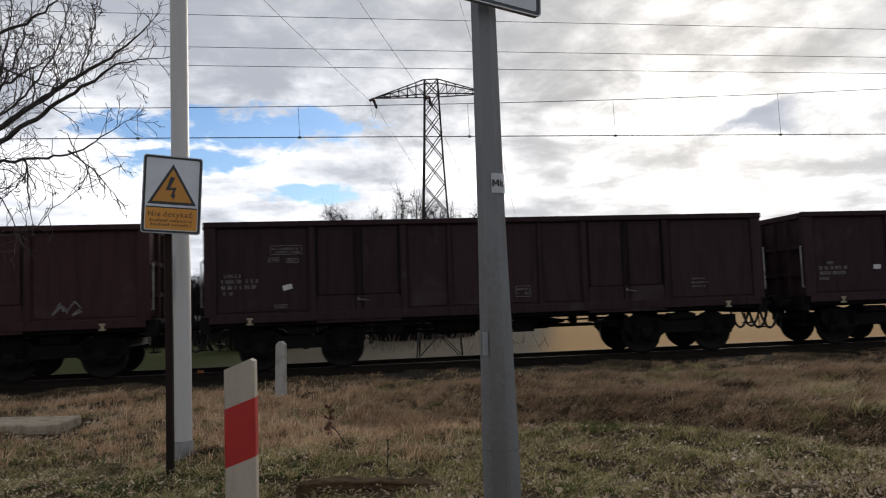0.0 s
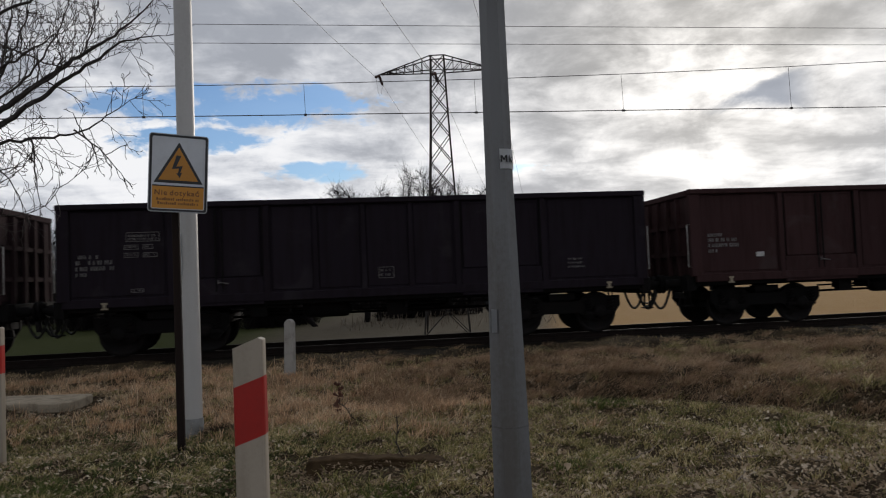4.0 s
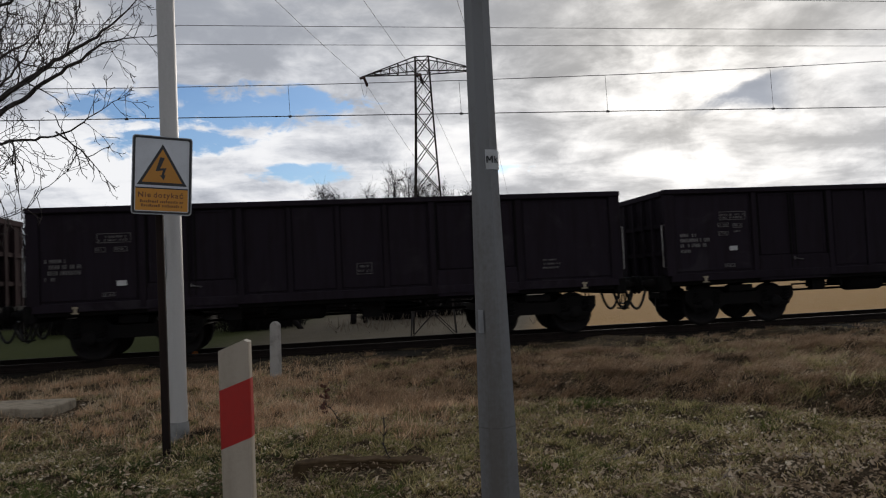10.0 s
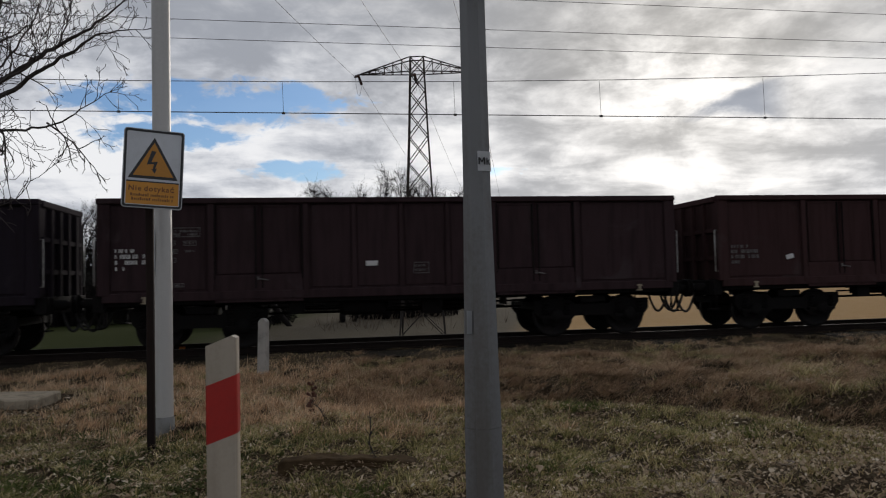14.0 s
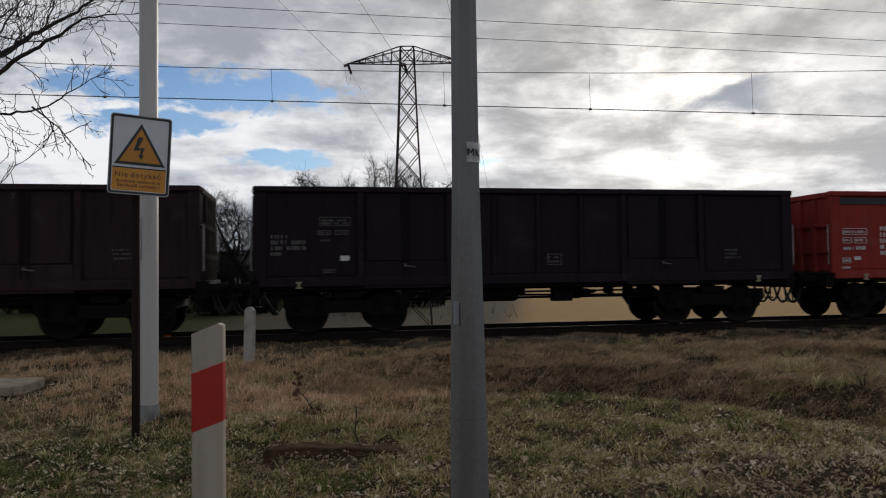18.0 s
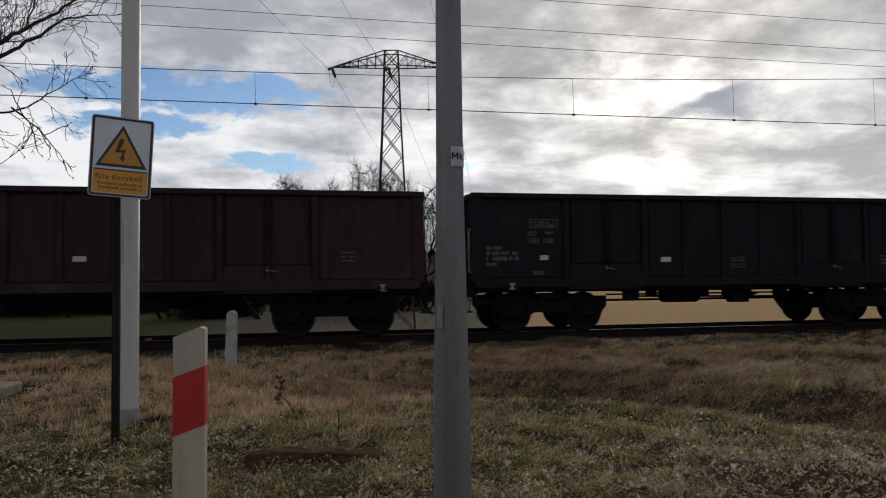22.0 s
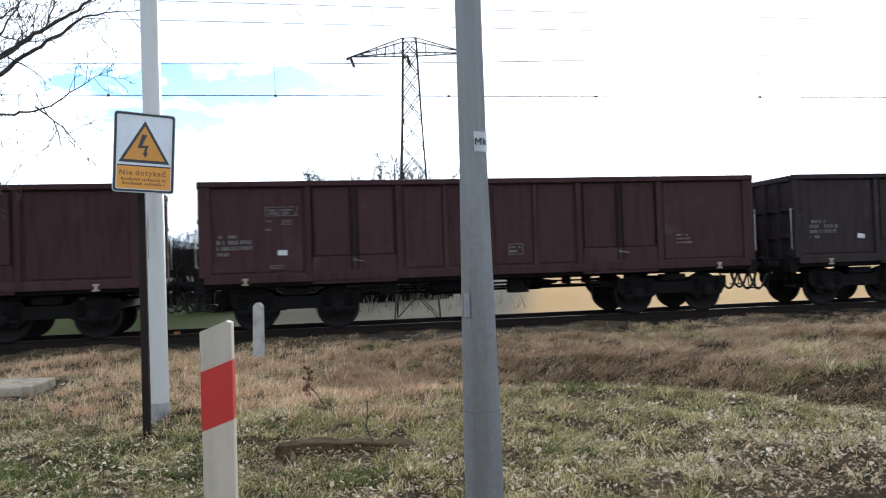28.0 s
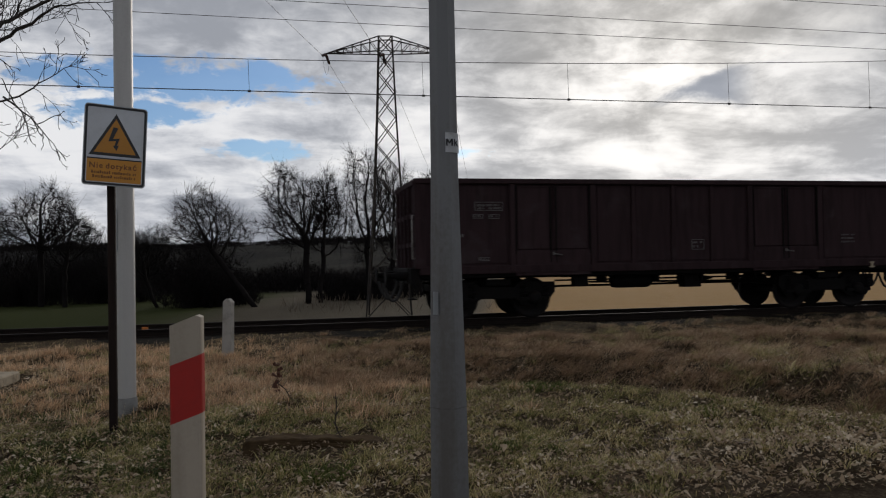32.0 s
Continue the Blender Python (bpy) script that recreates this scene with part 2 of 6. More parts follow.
PAINTS = {
    "brown": wagon_paint("brown_wagon_paint", (0.0385, 0.0240, 0.0260), (0.0250, 0.0164, 0.0173), (0.0634, 0.0510, 0.0520)),
    "rust": wagon_paint("rust_wagon_paint", (0.0481, 0.0260, 0.0260), (0.0317, 0.0183, 0.0173), (0.0770, 0.0586, 0.0568)),
    "dark": wagon_paint("dark_wagon_paint", (0.0205, 0.0160, 0.0212), (0.0160, 0.0122, 0.0142), (0.0400, 0.0360, 0.0390)),
    "grey": wagon_paint("greyish_wagon_paint", (0.0343, 0.0269, 0.0279), (0.0229, 0.0172, 0.0172), (0.0719, 0.0647, 0.0638)),
    "red": wagon_paint("red_wagon_paint", (0.240, 0.037, 0.030), (0.185, 0.030, 0.026), (0.22, 0.066, 0.056)),
}
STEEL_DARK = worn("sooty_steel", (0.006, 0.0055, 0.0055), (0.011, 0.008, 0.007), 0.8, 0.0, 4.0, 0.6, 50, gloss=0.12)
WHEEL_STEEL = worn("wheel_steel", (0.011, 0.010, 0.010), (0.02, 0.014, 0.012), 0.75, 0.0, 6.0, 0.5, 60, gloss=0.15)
NAVY = worn("navy_band_paint", (0.012, 0.015, 0.024), (0.02, 0.014, 0.016), 0.6, 0, 3, 0.5)
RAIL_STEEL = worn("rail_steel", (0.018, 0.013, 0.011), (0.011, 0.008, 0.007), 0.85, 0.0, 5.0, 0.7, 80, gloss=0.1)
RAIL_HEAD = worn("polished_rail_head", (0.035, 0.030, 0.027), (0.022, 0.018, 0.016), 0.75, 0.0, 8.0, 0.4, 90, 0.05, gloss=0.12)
RAIL_PAINT = worn("pale_rail_paint", (0.34, 0.33, 0.31), (0.12, 0.10, 0.085), 0.6, 0, 9.0, 0.7, 70, 0.05)
MARKING = worn("faded_white_marking", (0.15, 0.14, 0.135), (0.045, 0.036, 0.035), 0.7, 0, 9.0, 0.85, 70, 0.05)
BRIGHT_MARK = worn("white_marking", (0.55, 0.54, 0.53), (0.30, 0.28, 0.27), 0.6, 0, 9.0, 0.5, 70, 0.05)
YELLOW_PAINT = worn("yellow_hook_paint", (0.30, 0.25, 0.17), (0.14, 0.11, 0.07), 0.6, 0, 9.0, 0.5)
RUBBER = worn("black_rubber", (0.02, 0.02, 0.02), (0.04, 0.038, 0.035), 0.75, 0, 9, 0.5)
GALV = worn("grey_galvanised_pole", (0.182, 0.186, 0.188), (0.112, 0.100, 0.086), 0.6, 0.15, 4.0, 0.85, 40, 0.2, True)
GALV_PALE = worn("pale_galvanised_pole", (0.43, 0.42, 0.405), (0.31, 0.30, 0.285), 0.5, 0.25, 3.0, 0.5, 40, 0.12, True)
GALV_FOOT = worn("dull_pole_foot", (0.23, 0.23, 0.222), (0.15, 0.145, 0.13), 0.65, 0.1, 7.0, 0.7)
POST_BROWN = worn("dark_brown_post_paint", (0.014, 0.009, 0.008), (0.024, 0.014, 0.010), 0.75, 0, 5.0, 0.6, 60, 0.2, True, 0.15)
SIGN_WHITE = worn("sign_white", (0.52, 0.54, 0.57), (0.38, 0.39, 0.40), 0.4, 0, 5.0, 0.35, 50, 0.04)
SIGN_YELLOW = worn("sign_amber", (0.54, 0.235, 0.022), (0.40, 0.175, 0.025), 0.4, 0, 5.0, 0.35, 50, 0.04)
SIGN_BLACK = worn("sign_black", (0.02, 0.02, 0.022), (0.04, 0.04, 0.04), 0.45, 0, 5.0, 0.4, 50, 0.04)
SIGN_BROWN_INK = worn("faded_sign_ink", (0.16, 0.060, 0.014), (0.30, 0.125, 0.02), 0.5, 0, 9.0, 0.6, 60, 0.03)
SIGN_BACK = worn("sign_rim_metal", (0.40, 0.41, 0.42), (0.28, 0.29, 0.30), 0.45, 0.5, 5.0, 0.4)
POST_WHITE = worn("post_white_plastic", (0.41, 0.35, 0.275), (0.27, 0.225, 0.165), 0.5, 0, 6.0, 0.6, 70, 0.1, True)
POST_RED = worn("post_red_film", (0.42, 0.016, 0.010), (0.30, 0.017, 0.012), 0.45, 0, 6.0, 0.5, 70, 0.06)
CONCRETE = worn("weathered_concrete", (0.25, 0.235, 0.21), (0.12, 0.11, 0.09), 0.9, 0, 6.0, 0.75, 70, 0.6)
MOSSY = worn("mossy_dark_concrete", (0.085, 0.056, 0.030), (0.034, 0.022, 0.012), 0.95, 0, 7.0, 0.8, 60, 0.8, gloss=0.08)
WIRE = worn("dark_copper_wire", (0.045, 0.04, 0.038), (0.07, 0.06, 0.05), 0.5, 0.5)
LATTICE = worn("weathered_lattice_steel", (0.030, 0.027, 0.025), (0.050, 0.036, 0.028), 0.8, 0.0, 2.0, 0.6, gloss=0.15)
GLASS_BROWN = worn("brown_porcelain", (0.06, 0.03, 0.025), (0.04, 0.025, 0.02), 0.25)
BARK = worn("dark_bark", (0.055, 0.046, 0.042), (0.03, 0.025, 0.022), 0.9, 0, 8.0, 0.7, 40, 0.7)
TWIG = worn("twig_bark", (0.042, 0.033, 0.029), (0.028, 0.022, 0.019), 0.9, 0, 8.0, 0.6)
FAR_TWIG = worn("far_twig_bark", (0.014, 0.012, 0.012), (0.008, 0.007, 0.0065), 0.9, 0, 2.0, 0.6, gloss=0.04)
ORANGE = worn("orange_plastic", (0.55, 0.16, 0.02), (0.35, 0.12, 0.03), 0.6)


def blade_material(name, stops, rough=0.75):
    m, n, s = material(name, rough)
    island = n.add("ShaderNodeNewGeometry").outputs["Random Per Island"]
    p = coords(n)
    patch = n.noise(p, 0.55, 4, 0.6, 0.3)
    tuft = n.noise(p, 2.6, 3, 0.6, 0.4)
    fac = n.math("ADD", n.math("MULTIPLY", island, 0.56), n.math("ADD", n.math("MULTIPLY", n.step(patch, 0.3, 0.7), 0.20), n.math("MULTIPLY", n.step(tuft, 0.32, 0.68), 0.24)))
    n.put(s.inputs["Base Color"], n.ramp(fac, *stops))
    s.inputs["Specular IOR Level"].default_value = 0.25
    through_leaf = n.add("ShaderNodeBsdfTranslucent")
    n.put(through_leaf.inputs[0], s.inputs["Base Color"].links[0].from_socket)
    both = n.add("ShaderNodeMixShader")
    both.inputs[0].default_value = 0.28
    n.put(both.inputs[1], s.outputs[0])
    n.put(both.inputs[2], through_leaf.outputs[0])
    n.put(m.node_tree.nodes["Material Output"].inputs[0], both.outputs[0])
    return m


GRASS_GREEN = blade_material("short_grass", ((0.0, (0.035, 0.039, 0.011)), (0.3, (0.151, 0.135, 0.045)), (0.55, (0.335, 0.259, 0.106)), (0.8, (0.826, 0.621, 0.366)), (1.0, (0.136, 0.069, 0.039))))
GRASS_CLUMP = blade_material("clump_grass", ((0.0, (0.048, 0.060, 0.017)), (0.35, (0.198, 0.198, 0.066)), (0.65, (0.508, 0.416, 0.200)), (1.0, (0.920, 0.788, 0.497))))
GRASS_DRY = blade_material("dry_grass", ((0.0, (0.178, 0.094, 0.052)), (0.35, (0.458, 0.286, 0.167)), (0.7, (0.801, 0.551, 0.346)), (1.0, (0.930, 0.778, 0.540))))
GRASS_BROWN = blade_material("brown_dead_grass", ((0.0, (0.091, 0.065, 0.039)), (0.4, (0.286, 0.208, 0.125)), (0.75, (0.515, 0.386, 0.235)), (1.0, (0.829, 0.638, 0.437))))
STRAW = blade_material("straw", ((0.0, (0.45, 0.30, 0.18)), (0.5, (0.70, 0.52, 0.34)), (1.0, (0.88, 0.72, 0.52))))
GRASS_FRESH = blade_material("fresh_grass", ((0.0, (0.039, 0.056, 0.012)), (0.5, (0.105, 0.133, 0.032)), (1.0, (0.264, 0.255, 0.085))))
GRASS_RUSSET = blade_material("russet_dead_grass", ((0.0, (0.104, 0.068, 0.043)), (0.4, (0.364, 0.240, 0.146)), (0.75, (0.582, 0.414, 0.263)), (1.0, (0.896, 0.706, 0.493))))
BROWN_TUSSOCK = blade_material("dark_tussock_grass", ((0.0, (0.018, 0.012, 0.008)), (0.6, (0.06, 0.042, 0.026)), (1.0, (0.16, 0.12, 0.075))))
HERB = blade_material("low_green_herbs", ((0.0, (0.023, 0.033, 0.009)), (0.4, (0.064, 0.084, 0.025)), (0.75, (0.134, 0.144, 0.049)), (1.0, (0.287, 0.248, 0.113))))
LEAF = blade_material("fallen_leaf", ((0.0, (0.13, 0.082, 0.050)), (0.45, (0.34, 0.25, 0.16)), (0.75, (0.56, 0.45, 0.32)), (1.0, (0.84, 0.73, 0.57))))


LITTER = blade_material("leaf_crumbs", ((0.0, (0.060, 0.038, 0.026)), (0.35, (0.204, 0.138, 0.084)), (0.65, (0.432, 0.335, 0.227)), (1.0, (0.842, 0.756, 0.605))))


def ground_material():
    m, n, s = material("ground_soil_and_turf", 0.95)
    node = n.add("ShaderNodeTexCoord").outputs["Object"]
    sep = n.add("ShaderNodeSeparateXYZ")
    n.put(sep.inputs[0], node)
    x, y = sep.outputs[0], sep.outputs[1]
    small = n.noise(node, 7.0, 8, 0.65)
    mid = n.noise(node, 0.7, 6, 0.6)
    far = n.noise(node, 0.03, 6, 0.6, 0.3)
    litter = n.noise(node, 38.0, 6, 0.7)
    near = n.ramp(n.math("ADD", n.math("MULTIPLY", litter, 0.45), n.math("ADD", n.math("MULTIPLY", small, 0.35), n.math("MULTIPLY", mid, 0.2))),
                  (0.36, (0.020, 0.014, 0.010)), (0.47, (0.052, 0.035, 0.022)), (0.55, (0.100, 0.078, 0.048)), (0.66, (0.19, 0.145, 0.096)))
    green = n.mix(mid, (0.027, 0.036, 0.010), (0.045, 0.049, 0.018))
    straw = n.mix(n.step(n.math("SUBTRACT", x, n.math("MULTIPLY", y, 0.31)), 4.5, 9.0), n.mix(mid, (0.075, 0.064, 0.047), (0.115, 0.098, 0.072)), n.mix(mid, (0.30, 0.18, 0.070), (0.36, 0.225, 0.098)))
    side = n.step(n.math("ADD", n.math("SUBTRACT", x, n.math("MULTIPLY", y, 0.16)), n.math("MULTIPLY", n.math("SUBTRACT", far, 0.5), 10.0)), -15.0, -7.0)
    field = n.mix(side, green, straw)
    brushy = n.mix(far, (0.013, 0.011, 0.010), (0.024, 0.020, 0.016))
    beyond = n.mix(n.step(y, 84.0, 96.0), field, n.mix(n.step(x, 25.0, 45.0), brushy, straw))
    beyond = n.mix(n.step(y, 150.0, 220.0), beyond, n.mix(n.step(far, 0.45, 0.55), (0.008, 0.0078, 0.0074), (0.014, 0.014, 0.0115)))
    s.inputs["Specular IOR Level"].default_value = 0.03
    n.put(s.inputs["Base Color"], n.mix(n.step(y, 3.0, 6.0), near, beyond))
    bump(n, s, n.math("ADD", n.math("ADD", small, n.math("MULTIPLY", litter, 0.5)), n.math("MULTIPLY", mid, 0.8)), 1.0, 0.07)
    return m


GROUND = ground_material()


# ---- mesh helpers ----
def mesh_of(name, bm):
    me = bpy.data.meshes.new(name)
    bm.to_mesh(me)
    bm.free()
    return me


def part(name, bm, mat, parent=None, label="", at=None):
    me = bm if isinstance(bm, bpy.types.Mesh) else mesh_of(name, bm)
    if mat and not me.materials:
        me.materials.append(mat)
    ob = new(name, me)
    if parent:
        ob.parent = parent
    if at is not None:
        ob.matrix_basis = at
    if label:
        ob["label"] = label
    return ob


def box(bm, x0, x1, y0, y1, z0, z1, bevel=0.0):
    made = bmesh.ops.create_cube(bm, size=1)["verts"]
    for v in made:
        v.co = Vector((x0 + (v.co.x + 0.5) * (x1 - x0), y0 + (v.co.y + 0.5) * (y1 - y0), z0 + (v.co.z + 0.5) * (z1 - z0)))
    if bevel:
        edges = list({e for v in made for e in v.link_edges})
        bmesh.ops.bevel(bm, geom=edges, offset=bevel, segments=1, affect="EDGES", profile=0.5)
    return bm


def boxes(*rows, bevel=0.0):
    bm = bmesh.new()
    for row in rows:
        box(bm, *row, bevel=bevel)
    return bm


def rod(bm, a, b, r0, r1=None, n=8, caps=True):
    """A straight tapered bar from a to b."""
    a, b = Vector(a), Vector(b)
    r1 = r0 if r1 is None else r1
    d = (b - a).normalized()
    u = d.orthogonal().normalized()
    w = d.cross(u)
    rings = []
    for p, r in ((a, r0), (b, r1)):
        rings.append([bm.verts.new(p + (u * math.cos(t) + w * math.sin(t)) * r) for t in (2 * math.pi * i / n for i in range(n))])
    for i in range(n):
        f = bm.faces.new((rings[0][i], rings[0][(i + 1) % n], rings[1][(i + 1) % n], rings[1][i]))
        f.smooth = n > 5
    if caps:
        for ring, flip in ((rings[0], True), (rings[1], False)):
            lid = [bm.verts.new(v.co) for v in ring]
            bm.faces.new(lid[::-1] if flip else lid)
    return bm


def tube(bm, pts, r, n=6):
    """One unbroken round bar along a path."""
    pts = [Vector(p) for p in pts]
    rings = []
    u = (pts[1] - pts[0]).orthogonal().normalized()
    for i, p in enumerate(pts):
        d = (pts[min(i + 1, len(pts) - 1)] - pts[max(i - 1, 0)]).normalized()
        u = (u - d * u.dot(d)).normalized()
        w = d.cross(u)
        rings.append([bm.verts.new(p + (u * math.cos(t) + w * math.sin(t)) * r) for t in (2 * math.pi * k / n for k in range(n))])
    for a, b in zip(rings, rings[1:]):
        for k in range(n):
            f = bm.faces.new((a[k], a[(k + 1) % n], b[(k + 1) % n], b[k]))
            f.smooth = n > 4
    bm.faces.new([bm.verts.new(v.co) for v in rings[0]][::-1])
    bm.faces.new([bm.verts.new(v.co) for v in rings[-1]])
    return bm


def rods(*rows, n=8):
    bm = bmesh.new()
    for row in rows:
        rod(bm, *row, n=n)
    return bm


def lathe(profile, axis="Z", n=24, soft=True):
    """A turned shape from (radius, height) pairs."""
    bm = bmesh.new()
    rings = []
    for r, h in profile:
        ring = []
        for i in range(n):
            c, s = math.cos(2 * math.pi * i / n) * r, math.sin(2 * math.pi * i / n) * r
            ring.append(bm.verts.new((c, s, h) if axis == "Z" else (c, h, s) if axis == "Y" else (h, c, s)))
        rings.append(ring)
    for a, b in zip(rings, rings[1:]):
        for i in range(n):
            f = bm.faces.new((a[i], a[(i + 1) % n], b[(i + 1) % n], b[i]))
            f.smooth = soft
    bmesh.ops.recalc_face_normals(bm, faces=bm.faces)
    bm.faces.new([bm.verts.new(v.co) for v in rings[0]][::-1])
    bm.faces.new([bm.verts.new(v.co) for v in rings[-1]])
    return bm


def polyline(bm, pts, r, n=6):
    return tube(bm, pts, r, n)


def plate(points, depth, axis="Y", at=0.0):
    """An outline in x and z (or y and z) pulled out to a plate."""
    bm = bmesh.new()
    f = bm.faces.new([bm.verts.new((p[0], at, p[1]) if axis == "Y" else (at, p[0], p[1])) for p in points])
    out = bmesh.ops.extrude_face_region(bm, geom=[f])["geom"]
    step = Vector((0, depth, 0)) if axis == "Y" else Vector((depth, 0, 0))
    bmesh.ops.translate(bm, vec=step, verts=[v for v in out if isinstance(v, bmesh.types.BMVert)])
    bmesh.ops.recalc_face_normals(bm, faces=bm.faces)
    return bm


def thing(name, label, category, m=None, group="", kind=""):
    ob = new(name)
    if m is not None:
        ob.matrix_basis = m
    return tagged(ob, label, category, group, kind)


# ---- ground ----
def smooth(lo, hi, v):
    t = np.clip((v - lo) / (hi - lo), 0, 1)
    return t * t * (3 - 2 * t)


def waves(x, y):
    return 0.030 * np.sin(1.7 * x + 0.8 * y) + 0.024 * np.sin(-1.1 * x + 2.3 * y + 1.3) + 0.014 * np.sin(4.1 * x + 2.9 * y) + 0.012 * np.sin(3.2 * y - 5.3 * x + 0.7)


def ditch_line(x):
    """The ditch runs along the verge, then turns towards the road."""
    bend = np.logaddexp(0, (x - 5.7) * 4.0) / 4.0
    return np.maximum(-8.2 - 0.10 * (x - 4.0) - 1.05 * bend, -12.6)


def height(x, y):
    """The lie of the land: verge, ditch, track bed, a drop behind it, fields and a far ridge."""
    x, y = np.asarray(x, float), np.asarray(y, float)
    z = -0.20 + waves(x, y) * smooth(-14.2, -13.0, y) * smooth(0.5, -1.5, y)
    deep = smooth(2.6, 5.5, x)
    off = y - ditch_line(x)
    z = z - 0.30 * deep * np.exp(-(off / 0.75) ** 2)
    z = z + 0.20 * deep * np.exp(-((off - 2.1) / 1.0) ** 2) + 0.05 * deep * np.exp(-((off + 1.2) / 0.6) ** 2)
    z = z + 0.015 * smooth(-3.2, -1.6, y) * smooth(3, 1, y)
    lump = np.sin(2.6 * x + 1.1 * np.sin(1.9 * y)) * np.sin(3.1 * y + 1.3 * np.sin(2.2 * x))
    z = z + 0.050 * lump * smooth(-13.6, -12.6, y) * smooth(-1.6, -3.0, y) * (0.5 + 2.2 * deep * smooth(-0.5, 0.8, off) * smooth(-3.0, -6.0, y))
    fine = np.sin(7.3 * x + 2.1 * np.sin(5.2 * y)) * np.sin(8.9 * y + 2.3 * np.sin(6.1 * x))
    z = z + 0.020 * fine * smooth(-14.0, -13.0, y) * smooth(-1.8, -3.2, y)
    z = z - 2.45 * smooth(3.0, 12.0, y)
    z = z + 15.0 * smooth(150, 430, y) + 0.6 * np.sin(x / 61.0) * smooth(150, 430, y) + 1.6 * np.sin(x / 150.0 + 1) * smooth(150, 430, y)
    return z


def grid_mesh(name, xs, ys):
    X, Y = np.meshgrid(xs, ys)
    Z = height(X, Y)
    co = np.stack([X.ravel(), Y.ravel(), Z.ravel()], 1)
    w = len(xs)
    i = (np.arange(len(ys) - 1)[:, None] * w + np.arange(w - 1)[None]).ravel()
    quads = np.stack([i, i + 1, i + w + 1, i + w], 1)
    me = bpy.data.meshes.new(name)
    me.from_pydata(co, [], quads.tolist())
    me.polygons.foreach_set("use_smooth", np.ones(len(quads), bool))
    return me


def build_ground():
    xs = np.concatenate([np.geomspace(2600, 30, 26) * -1, np.arange(-28, -9, 1.0), np.arange(-9, 18, 0.11), np.arange(18, 22, 0.3), np.arange(22, 40, 1.0), np.geomspace(42, 2600, 26)])
    ys = np.concatenate([np.geomspace(900, 24, 14) * -1, np.arange(-22, -14, 1.0), np.arange(-14, 0.8, 0.10), np.arange(1, 14, 0.6), np.geomspace(15, 3500, 40)])
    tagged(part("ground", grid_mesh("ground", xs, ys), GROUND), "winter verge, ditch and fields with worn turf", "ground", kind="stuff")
    bpy.data.objects["ground"]["kind"] = "structure"


build_ground()


def blades(name, px, py, tall, wide, lean, mat, label, seed, drop=0.01, out=None):
    """Grass as one mesh of bent three-triangle blades rooted on the ground."""
    rng = np.random.default_rng(seed)
    ku, kv = px - 2.47, py + 11.57
    c20, s20 = math.cos(radians(-15.5)), math.sin(radians(-15.5))
    ka, kb = ku * c20 + kv * s20, kv * c20 - ku * s20
    free = ~((np.abs(ka) < 0.66) & (kb > -0.34) & (kb < 0.20) & (rng.uniform(0, 1, len(px)) < np.where(kb > -0.05, 0.15, np.where(kb > -0.20, 0.92, 0.55))))
    free &= ~((px > -2.9) & (px < -1.15) & (py > -7.75) & (py < -6.1) & (rng.uniform(0, 1, len(px)) < 0.9))
    px, py = px[free], py[free]
    if out is not None:
        out = out[free]
    k = len(px)
    az = rng.uniform(0, 2 * math.pi, k)
    h = tall * rng.uniform(0.55, 1.25, k)
    w = wide * rng.uniform(0.7, 1.3, k)
    bend = lean * h * rng.uniform(0.3, 1.6, k)
    out = rng.uniform(0, 2 * math.pi, k) if out is None else out + rng.normal(0, 0.5, k)
    ox, oy = np.cos(out) * bend + 0.25 * bend, np.sin(out) * bend
    dx, dy = np.cos(az) * w / 2, np.sin(az) * w / 2
    z0 = height(px, py) - drop
    co = np.empty((k, 5, 3), np.float32)
    for j, (s, f, u) in enumerate(((-1, 0, 0), (1, 0, 0), (0.8, 0.33, 0.55), (-0.8, 0.33, 0.55), (0, 1, 1))):
        co[:, j, 0] = px + s * dx + f * ox
        co[:, j, 1] = py + s * dy + f * oy
        co[:, j, 2] = z0 + u * h * (1 - 0.25 * (f * bend / np.maximum(h, 0.01)))
    base = np.arange(k)[:, None] * 5
    tris = np.concatenate([base + np.array([[0, 1, 2]]), base + np.array([[0, 2, 3]]), base + np.array([[3, 2, 4]])], 1).reshape(-1)
    me = bpy.data.meshes.new(name)
    me.vertices.add(k * 5)
    me.vertices.foreach_set("co", co.ravel())
    me.loops.add(len(tris))
    me.loops.foreach_set("vertex_index", tris.astype(np.int32))
    me.polygons.add(len(tris) // 3)
    me.polygons.foreach_set("loop_start", np.arange(0, len(tris), 3, dtype=np.int32))
    me.update(calc_edges=True)
    return tagged(part(name, me, mat), label, "grass", kind="stuff")


def patchy(x, y, s, seed):
    """Cheap smooth noise in 0..1 over arrays."""
    rng = np.random.default_rng(seed)
    v = np.zeros_like(x)
    for f in (1.0, 1.9, 3.7):
        for _ in range(3):
            a, p = rng.uniform(0, 6.28), rng.uniform(0, 6.28)
            v += np.sin((x * math.cos(a) + y * math.sin(a)) * s * f + p) / f
    return np.clip(0.5 + v / 5.0, 0, 1)


def scatter(k, x0, x1, y0, y1, seed, keep):
    rng = np.random.default_rng(seed)
    x, y = rng.uniform(x0, x1, k), rng.uniform(y0, y1, k)
    ok = rng.uniform(0, 1, k) < keep(x, y)
    return x[ok], y[ok]


def ditch_off(x, y):
    return y - ditch_line(x)


